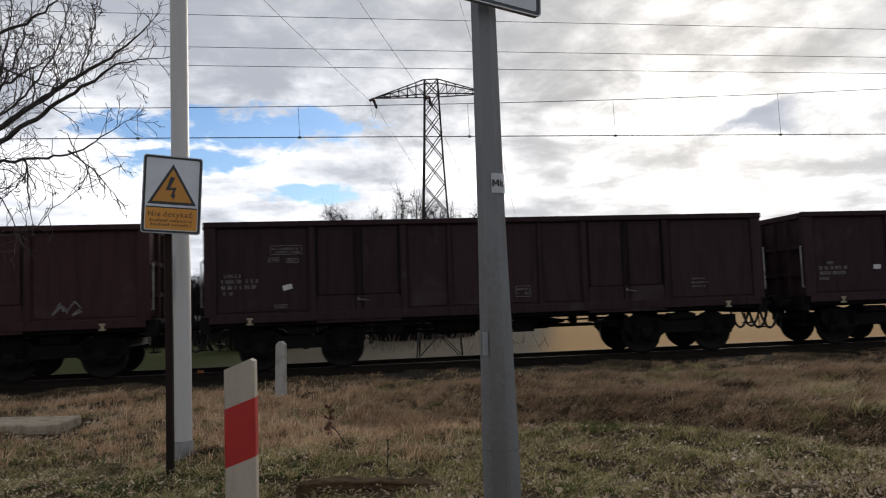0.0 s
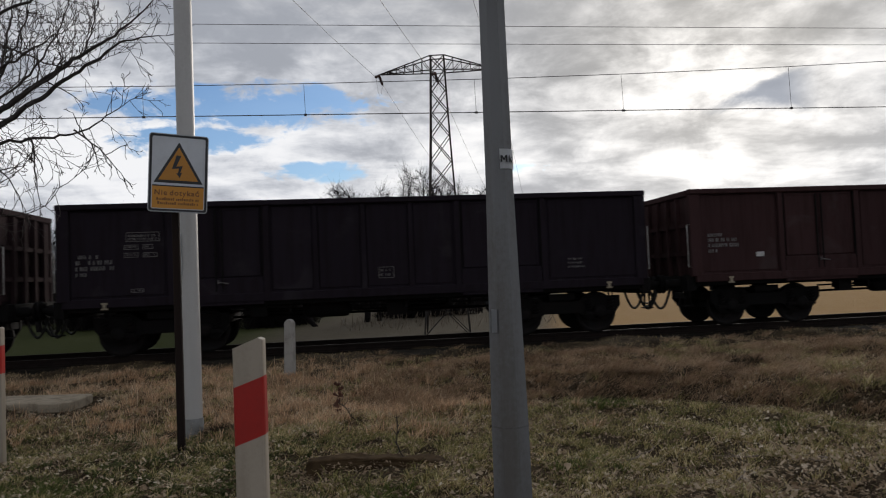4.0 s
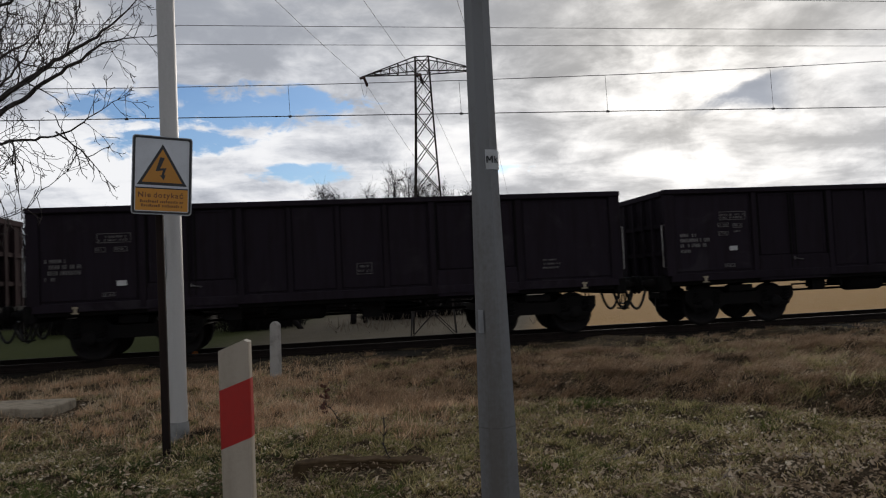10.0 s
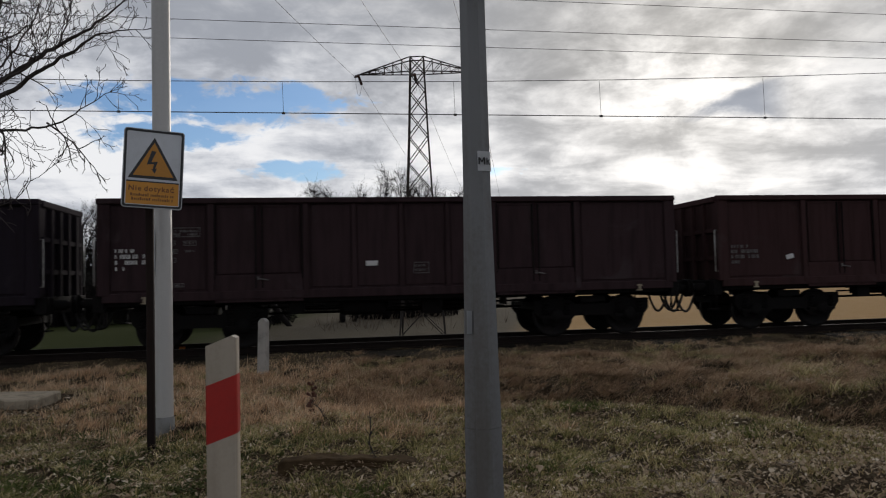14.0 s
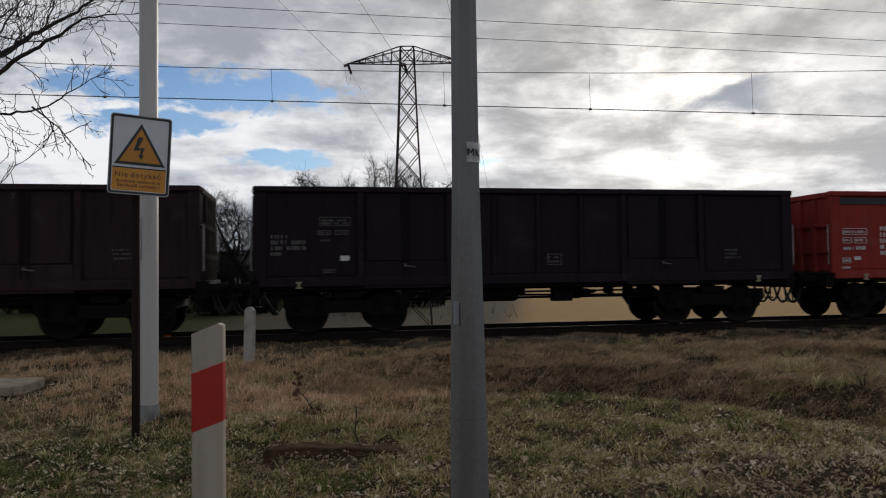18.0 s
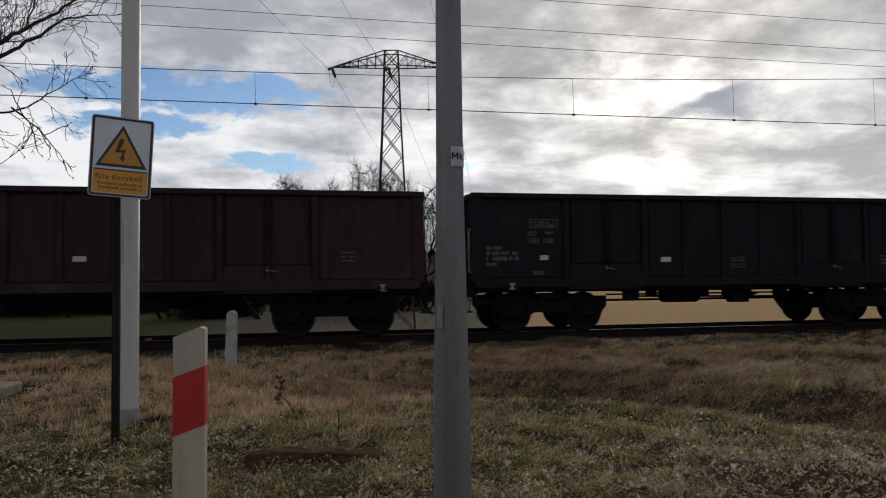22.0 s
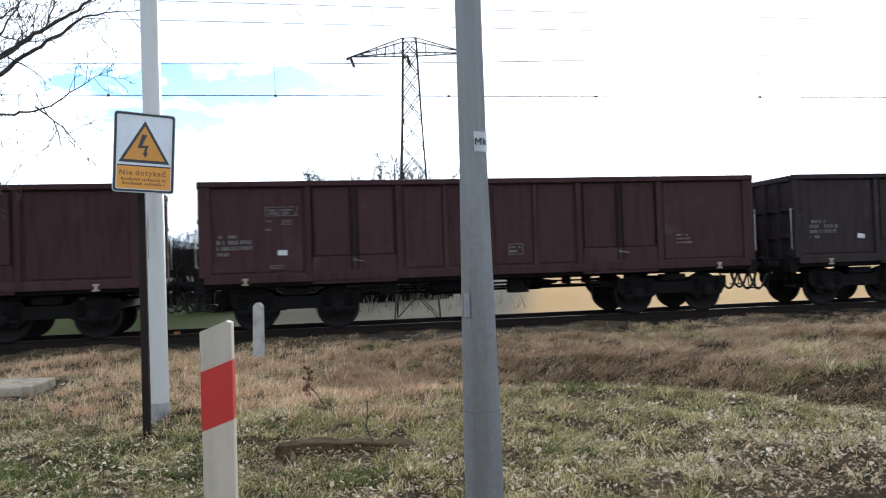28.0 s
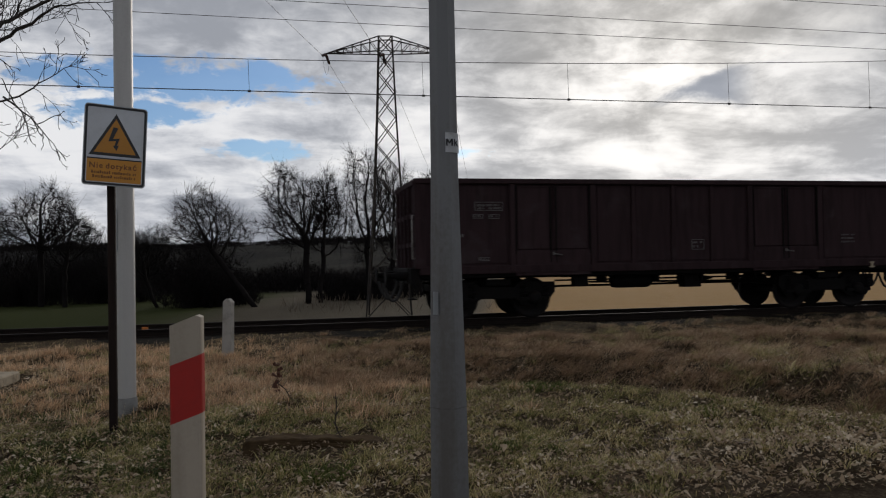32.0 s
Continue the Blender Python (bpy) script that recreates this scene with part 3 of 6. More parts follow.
def clumps(tx, ty, n, spread, seed):
    rng = np.random.default_rng(seed)
    r = np.abs(rng.normal(0, 1, (len(tx), n))) * spread[:, None]
    a = rng.uniform(0, 6.283, (len(tx), n))
    return (tx[:, None] + np.cos(a) * r).ravel(), (ty[:, None] + np.sin(a) * r).ravel(), a.ravel()


def gaps(x, y, seed, lo=0.32, hi=0.52):
    """Small bare gaps a hand's width across."""
    return 0.16 + 0.84 * smooth(lo, hi, patchy(x, y, 11.0, seed))


def build_grass():
    near = lambda x, y: np.clip(1.25 - (y + 13.5) / 14.0, 0.3, 1)
    damp = lambda x, y: smooth(1.6, 0.0, x) * smooth(-9.0, -10.2, y - 0.9 * smooth(1.4, -0.4, x))
    turf = lambda x, y: near(x, y) * (1 - 0.45 * damp(x, y)) * (0.22 + 0.78 * smooth(1.0, -0.6, ditch_off(x, y) * smooth(2, 4, x) + (y + 9.0) * smooth(4, 2, x)))
    bare = lambda x, y: 1 - 0.72 * smooth(0.36, 0.58, patchy(x, y, 1.3, 9)) * smooth(-11.7, -12.6, y) * smooth(3.0, 4.2, x)
    x, y = scatter(400000, -6.5, 15, -13.6, -1.0, 11, lambda x, y: turf(x, y) * gaps(x, y, 5) * bare(x, y))
    blades("short_grass", x, y, 0.060, 0.0068, 1.2, GRASS_GREEN, "short green and straw-coloured winter grass", 1)
    # small leaning clumps of longer grass through the turf
    rng = np.random.default_rng(22)
    tx, ty = scatter(14500, -6.5, 14, -13.5, -4.5, 15, lambda x, y: turf(x, y) * gaps(x, y, 5) * bare(x, y))
    px, py, out = clumps(tx, ty, 24, rng.uniform(0.015, 0.06, len(tx)), 16)
    blades("grass_clumps", px, py, 0.092, 0.0072, 1.05, GRASS_CLUMP, "leaning clumps of half-dry grass", 6, out=out)
    # a few fresh green patches
    for cx, cy, k, s in ((-0.15, -11.55, 26, 0.24), (2.50, -12.35, 8, 0.13), (5.3, -9.4, 20, 0.22), (4.1, -11.9, 6, 0.15), (6.4, -11.2, 7, 0.2)):
        tx, ty = rng.normal(cx, s, k), rng.normal(cy, s * 0.7, k)
        px, py, out = clumps(tx, ty, 36, rng.uniform(0.03, 0.07, k), int(cx * 100) + 900)
        blades("green_grass_patch", px, py, 0.105, 0.009, 1.0, GRASS_FRESH, "patch of fresh green grass in the turf", 60 + k, out=out)
    # dry stalks on the rise round the poles and along the track
    dry = lambda x, y: smooth(-10.7, -9.0, y - 0.9 * smooth(1.4, -0.4, x) + 0.5 * (patchy(x, y, 1.2, 77) - 0.5)) * (0.16 + 0.84 * smooth(0.40, 0.60, patchy(x, y, 1.9, 8))) * smooth(5.5, 3.0, x + (y + 9) * 0.4) * smooth(-2.2, -4.6, y) * gaps(x, y, 61, 0.34, 0.52) + 0.55 * np.exp(-((x - 2.2) / 1.5) ** 2 - ((y + 8.3) / 1.3) ** 2) * gaps(x, y, 65, 0.3, 0.5)
    thin = lambda x, y: dry(x, y) * (0.55 + 0.45 * smooth(-1.2, 1.0, x + 0.12 * (y + 8)))
    x, y = scatter(84000, -7.5, 6.5, -10.8, -1.4, 12, thin)
    blades("dry_grass", x, y, 0.140, 0.007, 0.6, GRASS_DRY, "pale dry grass stalks", 2)
    x, y = scatter(5200, -7.5, 5.0, -10.6, -2.0, 71, dry)
    blades("straw_stalks", x, y, 0.23, 0.0075, 0.35, STRAW, "single upright straw-coloured stalks", 72)
    tx, ty = scatter(4400, -7.5, 5.0, -10.8, -1.4, 17, thin)
    px, py, out = clumps(tx, ty, 26, rng.uniform(0.015, 0.06, len(tx)), 18)
    blades("dry_tufts", px, py, 0.165, 0.008, 0.9, GRASS_DRY, "bent tufts of pale dry grass", 7, out=out)
    tx, ty = scatter(1500, -7.5, 5.0, -10.4, -2.2, 27, lambda x, y: smooth(5.5, 3.0, x + (y + 9) * 0.4))
    px, py, out = clumps(tx, ty, 30, rng.uniform(0.03, 0.10, len(tx)), 28)
    blades("brown_tufts", px, py, 0.085, 0.009, 1.4, GRASS_BROWN, "low brown tufts among the dry grass", 17, out=out)
    tx, ty = scatter(1500, -7.5, 5.0, -10.6, -3.4, 29, lambda x, y: smooth(0.44, 0.60, patchy(x, y, 1.6, 52)))
    px, py, out = clumps(tx, ty, 26, rng.uniform(0.03, 0.09, len(tx)), 30)
    blades("olive_tufts", px, py, 0.09, 0.009, 1.2, GRASS_CLUMP, "low olive tufts among the dry grass", 18, out=out)
    # matted brown tufts in and beyond the ditch
    far_side = lambda x, y: smooth(-0.7, 0.3, ditch_off(x, y)) * (0.10 + 0.90 * smooth(-3.4, -6.0, y))
    tx, ty = scatter(4600, 2.6, 21, -12.8, -1.5, 13, lambda x, y: far_side(x, y) * gaps(x, y, 63, 0.16, 0.34))
    px, py, out = clumps(tx, ty, 66, rng.uniform(0.02, 0.11, len(tx)), 21)
    out = np.where(rng.uniform(0, 1, len(out)) < 0.6, rng.normal(-1.1, 0.5, len(out)), out)
    ok = py < -1.3
    blades("tufted_grass", px[ok], py[ok], 0.140, 0.0070, 1.4, GRASS_RUSSET, "matted brown dead grass tufts", 3, out=out[ok])
    tx, ty = scatter(520, 2.6, 20, -12.0, -4.0, 19, lambda x, y: smooth(-0.75, 0.4, ditch_off(x, y)))
    px, py, out = clumps(tx, ty, 210, rng.uniform(0.09, 0.26, len(tx)), 23)
    out = np.where(rng.uniform(0, 1, len(out)) < 0.8, np.repeat(rng.normal(-1.1, 0.45, len(tx)), 210), out)
    blades("hummock_grass", px, py, 0.21, 0.0062, 1.5, GRASS_RUSSET, "drooping hummocks of dead grass", 8, out=out)
    tx, ty = scatter(700, 2.8, 20, -11.5, -3.4, 20, lambda x, y: smooth(0.2, 0.9, ditch_off(x, y)) * smooth(0.42, 0.58, patchy(x, y, 0.9, 41)))
    px, py, out = clumps(tx, ty, 60, rng.uniform(0.05, 0.15, len(tx)), 24)
    blades("green_tufts", px, py, 0.17, 0.009, 1.3, GRASS_CLUMP, "olive green grass tufts on the bank", 9, out=out)
    # dark old clumps between the pale ones on the bank
    tx, ty = scatter(640, 2.4, 21, -12.2, -2.2, 81, lambda x, y: smooth(-0.6, 0.5, ditch_off(x, y)) * (0.25 + 0.75 * smooth(0.42, 0.60, patchy(x, y, 2.2, 82))))
    px, py, out = clumps(tx, ty, 64, rng.uniform(0.04, 0.13, len(tx)), 83)
    blades("old_tussocks", px, py, 0.16, 0.008, 1.2, BROWN_TUSSOCK, "dark old tussocks between pale grass on the bank", 84, out=out)
    # broad-leaved low herbs in the damp turf before the poles
    green = lambda x, y: smooth(2.5, 0.6, x) * smooth(-9.6, -10.6, y - 0.9 * smooth(1.4, -0.4, x) + 0.7 * (patchy(x, y, 1.5, 91) - 0.5)) * (0.25 + 0.75 * smooth(0.40, 0.60, patchy(x, y, 2.6, 92)))
    tx, ty = scatter(7600, -5.5, 2.4, -13.4, -8.5, 93, green)
    px, py, out = clumps(tx, ty, 16, rng.uniform(0.02, 0.06, len(tx)), 94)
    blades("low_herbs", px, py, 0.060, 0.021, 1.3, HERB, "low broad-leaved green herbs in the turf", 95, out=out)
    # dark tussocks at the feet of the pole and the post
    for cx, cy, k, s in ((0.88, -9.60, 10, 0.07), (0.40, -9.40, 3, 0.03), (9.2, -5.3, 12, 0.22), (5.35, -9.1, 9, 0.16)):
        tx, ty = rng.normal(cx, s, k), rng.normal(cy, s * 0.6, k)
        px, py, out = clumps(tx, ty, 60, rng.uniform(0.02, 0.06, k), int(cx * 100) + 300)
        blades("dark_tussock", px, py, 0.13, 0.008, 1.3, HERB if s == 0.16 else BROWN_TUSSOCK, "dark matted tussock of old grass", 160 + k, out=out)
    # low sparse grass at the foot of the rails
    x, y = scatter(60000, -12, 30, -4.2, -1.15, 14, lambda x, y: (0.6 - 0.38 * smooth(-3.4, -2.2, y)) * gaps(x, y, 64))
    blades("trackside_grass", x, y, 0.050, 0.009, 1.1, GRASS_BROWN, "sparse brown grass beside the rail", 4)


build_grass()


def build_leaves():
    rng = np.random.default_rng(31)
    x, y = scatter(56000, -6, 14, -13.6, -3.0, 32, lambda x, y: np.clip(0.12 + 0.8 * smooth(0.40, 0.72, patchy(x, y, 1.3, 9)) * smooth(-9.5, -12.4, y) * (0.40 + 0.50 * smooth(3.0, 4.6, x)) + 0.12 * smooth(-7, -10, y), 0, 1))
    k = len(x)
    size = rng.uniform(0.009, 0.024, k) * rng.uniform(0.7, 1.15, k) * (1 + 0.30 * smooth(-10.8, -12.2, y) * smooth(2.0, 4.0, x))
    az, tilt = rng.uniform(0, 6.283, k), rng.normal(0, 0.55, k)
    z = height(x, y) + rng.uniform(0.015, 0.075, k)
    co = np.empty((k, 6, 3))
    shape = ((-1, 0, 0), (-0.3, 0.6, 0.22), (0.5, 0.45, 0.16), (1.1, 0, 0.1), (0.5, -0.5, 0.2), (-0.3, -0.55, 0.12))
    c, s = np.cos(az), np.sin(az)
    for j, (u, v, h) in enumerate(shape):
        h = h * rng.uniform(-3.0, 4.5, k)
        co[:, j, 0] = x + size * (u * c - v * s)
        co[:, j, 1] = y + size * (u * s + v * c)
        co[:, j, 2] = z + size * (h + u * np.sin(tilt))
    base = np.arange(k)[:, None] * 6
    tris = np.concatenate([base + np.array([t]) for t in ((0, 1, 5), (1, 4, 5), (1, 2, 4), (2, 3, 4))], 1).reshape(-1, 3)
    me = bpy.data.meshes.new("fallen_leaves")
    me.from_pydata(co.reshape(-1, 3), [], tris.tolist())
    tagged(part("fallen_leaves", me, LEAF), "curled pale brown fallen leaves on the grass", "leaves", kind="stuff")


build_leaves()


def build_litter():
    """Crumbs of dead leaf and stem over the turf."""
    rng = np.random.default_rng(33)
    x, y = scatter(170000, -6, 13, -13.6, -5.0, 34, lambda x, y: (0.35 + 0.65 * patchy(x, y, 2.4, 12)) * np.clip(1.2 - (y + 13.5) / 10.0, 0.15, 1))
    k = len(x)
    size = rng.uniform(0.005, 0.016, k)
    long = size * rng.uniform(0.8, 2.6, k)
    az = rng.uniform(0, 6.283, k)
    z = height(x, y) + rng.uniform(0.005, 0.06, k)
    c, s = np.cos(az), np.sin(az)
    co = np.empty((k, 4, 3))
    for j, (u, v) in enumerate(((-1, 0), (0, -0.6), (1, 0), (0.1, 0.6))):
        co[:, j, 0] = x + long * u * c - size * v * s
        co[:, j, 1] = y + long * u * s + size * v * c
        co[:, j, 2] = z + size * rng.uniform(-0.9, 0.9, k)
    base = np.arange(k)[:, None] * 4
    tris = np.concatenate([base + np.array([t]) for t in ((0, 1, 3), (1, 2, 3))], 1).reshape(-1, 3)
    me = bpy.data.meshes.new("leaf_litter")
    me.from_pydata(co.reshape(-1, 3), [], tris.tolist())
    tagged(part("leaf_litter", me, LITTER), "pale crumbs of dead leaves and stems", "leaves", kind="stuff")


build_litter()


# ---- track ----
def build_track():
    def bed(x0, x1):
        rows = ((-1.9, -0.23), (-1.35, -0.168), (1.3, -0.168), (2.6, -0.55), (2.6, -0.9), (-1.9, -0.6))
        return plate([(y, z) for y, z in rows], x1 - x0, "X", x0)
    track = thing("railway_track", "single straight rusty railway track on a low bed", "railway track", kind="structure")
    # ballast colour darkened to hold the band of shade along the rails
    part("track_bed", bed(-420, 520), worn("shade_dark_ballast", (0.016, 0.013, 0.010), (0.009, 0.0075, 0.006), 0.95, 0, 3.0, 0.7, 30, 1.0, gloss=0.05), track)
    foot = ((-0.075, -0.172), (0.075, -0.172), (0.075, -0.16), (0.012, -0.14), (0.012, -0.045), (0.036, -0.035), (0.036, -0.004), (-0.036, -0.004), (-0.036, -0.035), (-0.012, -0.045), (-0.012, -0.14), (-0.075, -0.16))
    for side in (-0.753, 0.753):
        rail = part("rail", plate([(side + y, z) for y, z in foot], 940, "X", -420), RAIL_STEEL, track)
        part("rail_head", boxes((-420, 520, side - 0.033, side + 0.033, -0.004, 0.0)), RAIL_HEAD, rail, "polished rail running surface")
    sleeper = mesh_of("sleeper", boxes((-0.13, 0.13, -1.25, 1.25, -0.34, -0.176), bevel=0.02))
    sleeper.materials.append(CONCRETE)
    for i in range(96):
        part("sleeper", sleeper, None, track, at=pose(-24 + i * 0.6, 0, 0))
    marker = thing("rail_marker", "small orange marker beside the rail", "marker", pose(-0.87, 0.66, -0.15))
    part("marker_body", boxes((-0.07, 0.07, -0.025, 0.025, -0.02, 0.095), bevel=0.008), ORANGE, marker)


build_track()


# ---- overhead line and power line ----
def sag(a, b, dip, n=24):
    a, b = Vector(a), Vector(b)
    return [a.lerp(b, i / n) - Vector((0, 0, dip * 4 * (i / n) * (1 - i / n))) for i in range(n + 1)]


DROPPERS = (-14.6, -10.4, -6.3, -2.1, 1.6, 5.75, 9.55, 14.15, 18.6, 23.0)


def messenger(x):
    return 6.12 + 0.00115 * (x + 6.0) ** 2


def build_overhead():
    line = thing("overhead_line", "railway contact wire hung from a carrier wire", "overhead wire")
    bm = bmesh.new()
    polyline(bm, [(-300, 0, 5.40), (-10, 0, 5.39), (10, 0, 5.47), (40, 0, 5.58), (400, 0, 5.6)], 0.011)
    part("contact_wire", bm, WIRE, line)
    bm = bmesh.new()
    polyline(bm, [(-300, 0, 7.0)] + [(x, 0, messenger(x)) for x in range(-26, 43, 4)] + [(400, 0, 7.8)], 0.0085)
    part("carrier_wire", bm, WIRE, line)
    for x in DROPPERS:
        low = 5.40 + max(0.0, x + 6) * 0.0042
        bm = rods(((x, 0, low), (x - 0.02, 0, messenger(x)), 0.005), n=5)
        box(bm, x - 0.035, x + 0.035, -0.018, 0.018, low - 0.025, low + 0.025)
        part("dropper", bm, WIRE, line)
    for z, y in ((8.38, 3.5), (8.92, 3.5), (9.86, 3.5)):
        feeder = thing("feeder_wire", "thin dark feeder wire above the track", "overhead wire", group="feeder wires")
        bm = bmesh.new()
        polyline(bm, sag((-28, y, z + 0.02), (45, y, z + 0.05), 0.12, 12), 0.0078)
        polyline(bm, [(-300, y, z + 0.1), (-28, y, z + 0.02)], 0.0078)
        polyline(bm, [(45, y, z + 0.05), (400, y, z + 0.1)], 0.0078)
        part("wire", bm, WIRE, feeder)


build_overhead()

LINE_WAY = Vector((0.277, 0.961, 0)).normalized()
ARM_WAY = Vector((0.985, -0.17, 0)).normalized()
PYLON = Vector((10.05, 37.0, -2.75))


def build_pylon():
    base = PYLON
    pylon = thing("lattice_pylon", "tall dark steel lattice power pylon with one crossarm", "pylon", pose(*base))
    side = Vector((-ARM_WAY.y, ARM_WAY.x, 0))
    levels = [(0, 1.65), (3.2, 1.42), (6.0, 1.20), (8.5, 1.03), (10.8, 0.92), (12.9, 0.81), (14.9, 0.715), (16.7, 0.645), (18.3, 0.59), (19.8, 0.53), (20.9, 0.50)]
    corner = lambda i, k: ARM_WAY * levels[i][1] * (1, -1, -1, 1)[k] + side * levels[i][1] * (1, 1, -1, -1)[k] + Vector((0, 0, levels[i][0]))
    top = len(levels) - 1
    for k in range(4):
        bm = bmesh.new()
        polyline(bm, [corner(i, k) for i in range(top + 1)], 0.075, 4)
        part("leg", bm, LATTICE, pylon)
    for k in range(4):
        j = (k + 1) % 4
        for i in range(top):
            part("brace", rods((corner(i, k), corner(i + 1, j), 0.046), n=4), LATTICE, pylon)
            part("brace", rods((corner(i, j), corner(i + 1, k), 0.046), n=4), LATTICE, pylon)
            if i in (1, 9):
                part("brace", rods((corner(i, k), corner(i, j), 0.035), n=4), LATTICE, pylon)
    for s in (-1, 1):
        arm = bmesh.new()
        tip = ARM_WAY * s * 4.45 + Vector((0, 0, 19.75))
        roots = [ARM_WAY * s * 0.52 + side * q * 0.5 + Vector((0, 0, z)) for q in (-1, 1) for z in (19.8, 20.9)]
        for r in roots:
            rod(arm, r, tip, 0.05, n=4)
        for i in range(1, 6):
            f = i / 6
            p = [r.lerp(tip, f) for r in roots]
            rod(arm, p[0], p[1], 0.03, n=4)
            rod(arm, p[2], p[3], 0.03, n=4)
            rod(arm, p[0], p[2], 0.03, n=4)
            q = [r.lerp(tip, (i - 1) / 6) for r in roots]
            rod(arm, p[1], q[0], 0.03, n=4)
            rod(arm, p[3], q[2], 0.03, n=4)
        part("crossarm", arm, LATTICE, pylon)
    part("head_frame", rods((corner(top, 0), corner(top, 1), 0.05), (corner(top, 1), corner(top, 2), 0.05), (corner(top, 2), corner(top, 3), 0.05), (corner(top, 3), corner(top, 0), 0.05), n=4), LATTICE, pylon)
    ends = (ARM_WAY * -4.45, ARM_WAY * -0.2, ARM_WAY * 4.45)
    for off in ends:
        a = base + off + Vector((0, 0, 19.7))
        for s in (-1, 1):
            bm = bmesh.new()
            p0 = off + Vector((0, 0, 19.7))
            p1 = p0 + LINE_WAY * s * 1.1 - Vector((0, 0, 0.4))
            for i in range(9):
                c = p0.lerp(p1, (i + 0.5) / 9)
                rod(bm, c, c + (p1 - p0).normalized() * 0.08, 0.11, 0.05, n=8)
            rod(bm, p0, p1, 0.02, n=4)
            part("insulator_string", bm, GLASS_BROWN, pylon, "brown porcelain insulator string")
        bm = bmesh.new()
        q0 = off + LINE_WAY * -1.1 + Vector((0, 0, 19.3))
        q1 = off + LINE_WAY * 1.1 + Vector((0, 0, 19.3))
        polyline(bm, sag(q0, q1, 1.1, 10), 0.012, 4)
        part("jumper_loop", bm, WIRE, pylon)
        for s, far, dip in ((-1, 95.0, 1.6), (1, 240.0, 6.5)):
            wire = thing("power_line", "thin power line wire strung from the pylon", "power line", group="power lines")
            start = base + off + LINE_WAY * s * 1.1 + Vector((0, 0, 19.3))
            end = start + LINE_WAY * s * far + Vector((0, 0, 0.5))
            bm = bmesh.new()
            polyline(bm, sag(start, end, dip, 30), 0.014, 5)
            part("wire", bm, WIRE, wire)


build_pylon()


# ---- roadside things ----
def text_mesh(words, size, spread=1.0):
    cu = bpy.data.curves.new("words", "FONT")
    cu.body, cu.size, cu.extrude, cu.align_x, cu.align_y = words, size, 0.0008, "CENTER", "CENTER"
    cu.space_character, cu.offset = spread, size * 0.022
    ob = bpy.data.objects.new("words", cu)
    scene.collection.objects.link(ob)
    me = bpy.data.meshes.new_from_object(ob)
    bpy.data.objects.remove(ob)
    return me


def rounded(w, h, r, n=5):
    pts = []
    for cx, cz, a0 in ((w / 2 - r, h / 2 - r, 0), (-w / 2 + r, h / 2 - r, 90), (-w / 2 + r, -h / 2 + r, 180), (w / 2 - r, -h / 2 + r, 270)):
        for i in range(n + 1):
            t = radians(a0 + 90 * i / n)
            pts.append((cx + r * math.cos(t), cz + r * math.sin(t)))
    return pts


def ring_plate(outer, inner, depth, at):
    bm = bmesh.new()
    o = [bm.verts.new((x, at, z)) for x, z in outer]
    i = [bm.verts.new((x, at, z)) for x, z in inner]
    o2 = [bm.verts.new((x, at + depth, z)) for x, z in outer]
    i2 = [bm.verts.new((x, at + depth, z)) for x, z in inner]
    k = len(o)
    for a in range(k):
        b = (a + 1) % k
        for q in ((o[a], o[b], i[b], i[a]), (o2[b], o2[a], i2[a], i2[b]), (o[b], o[a], o2[a], o2[b]), (i[a], i[b], i2[b], i2[a])):
            bm.faces.new(q)
    bmesh.ops.recalc_face_normals(bm, faces=bm.faces)
    return bm


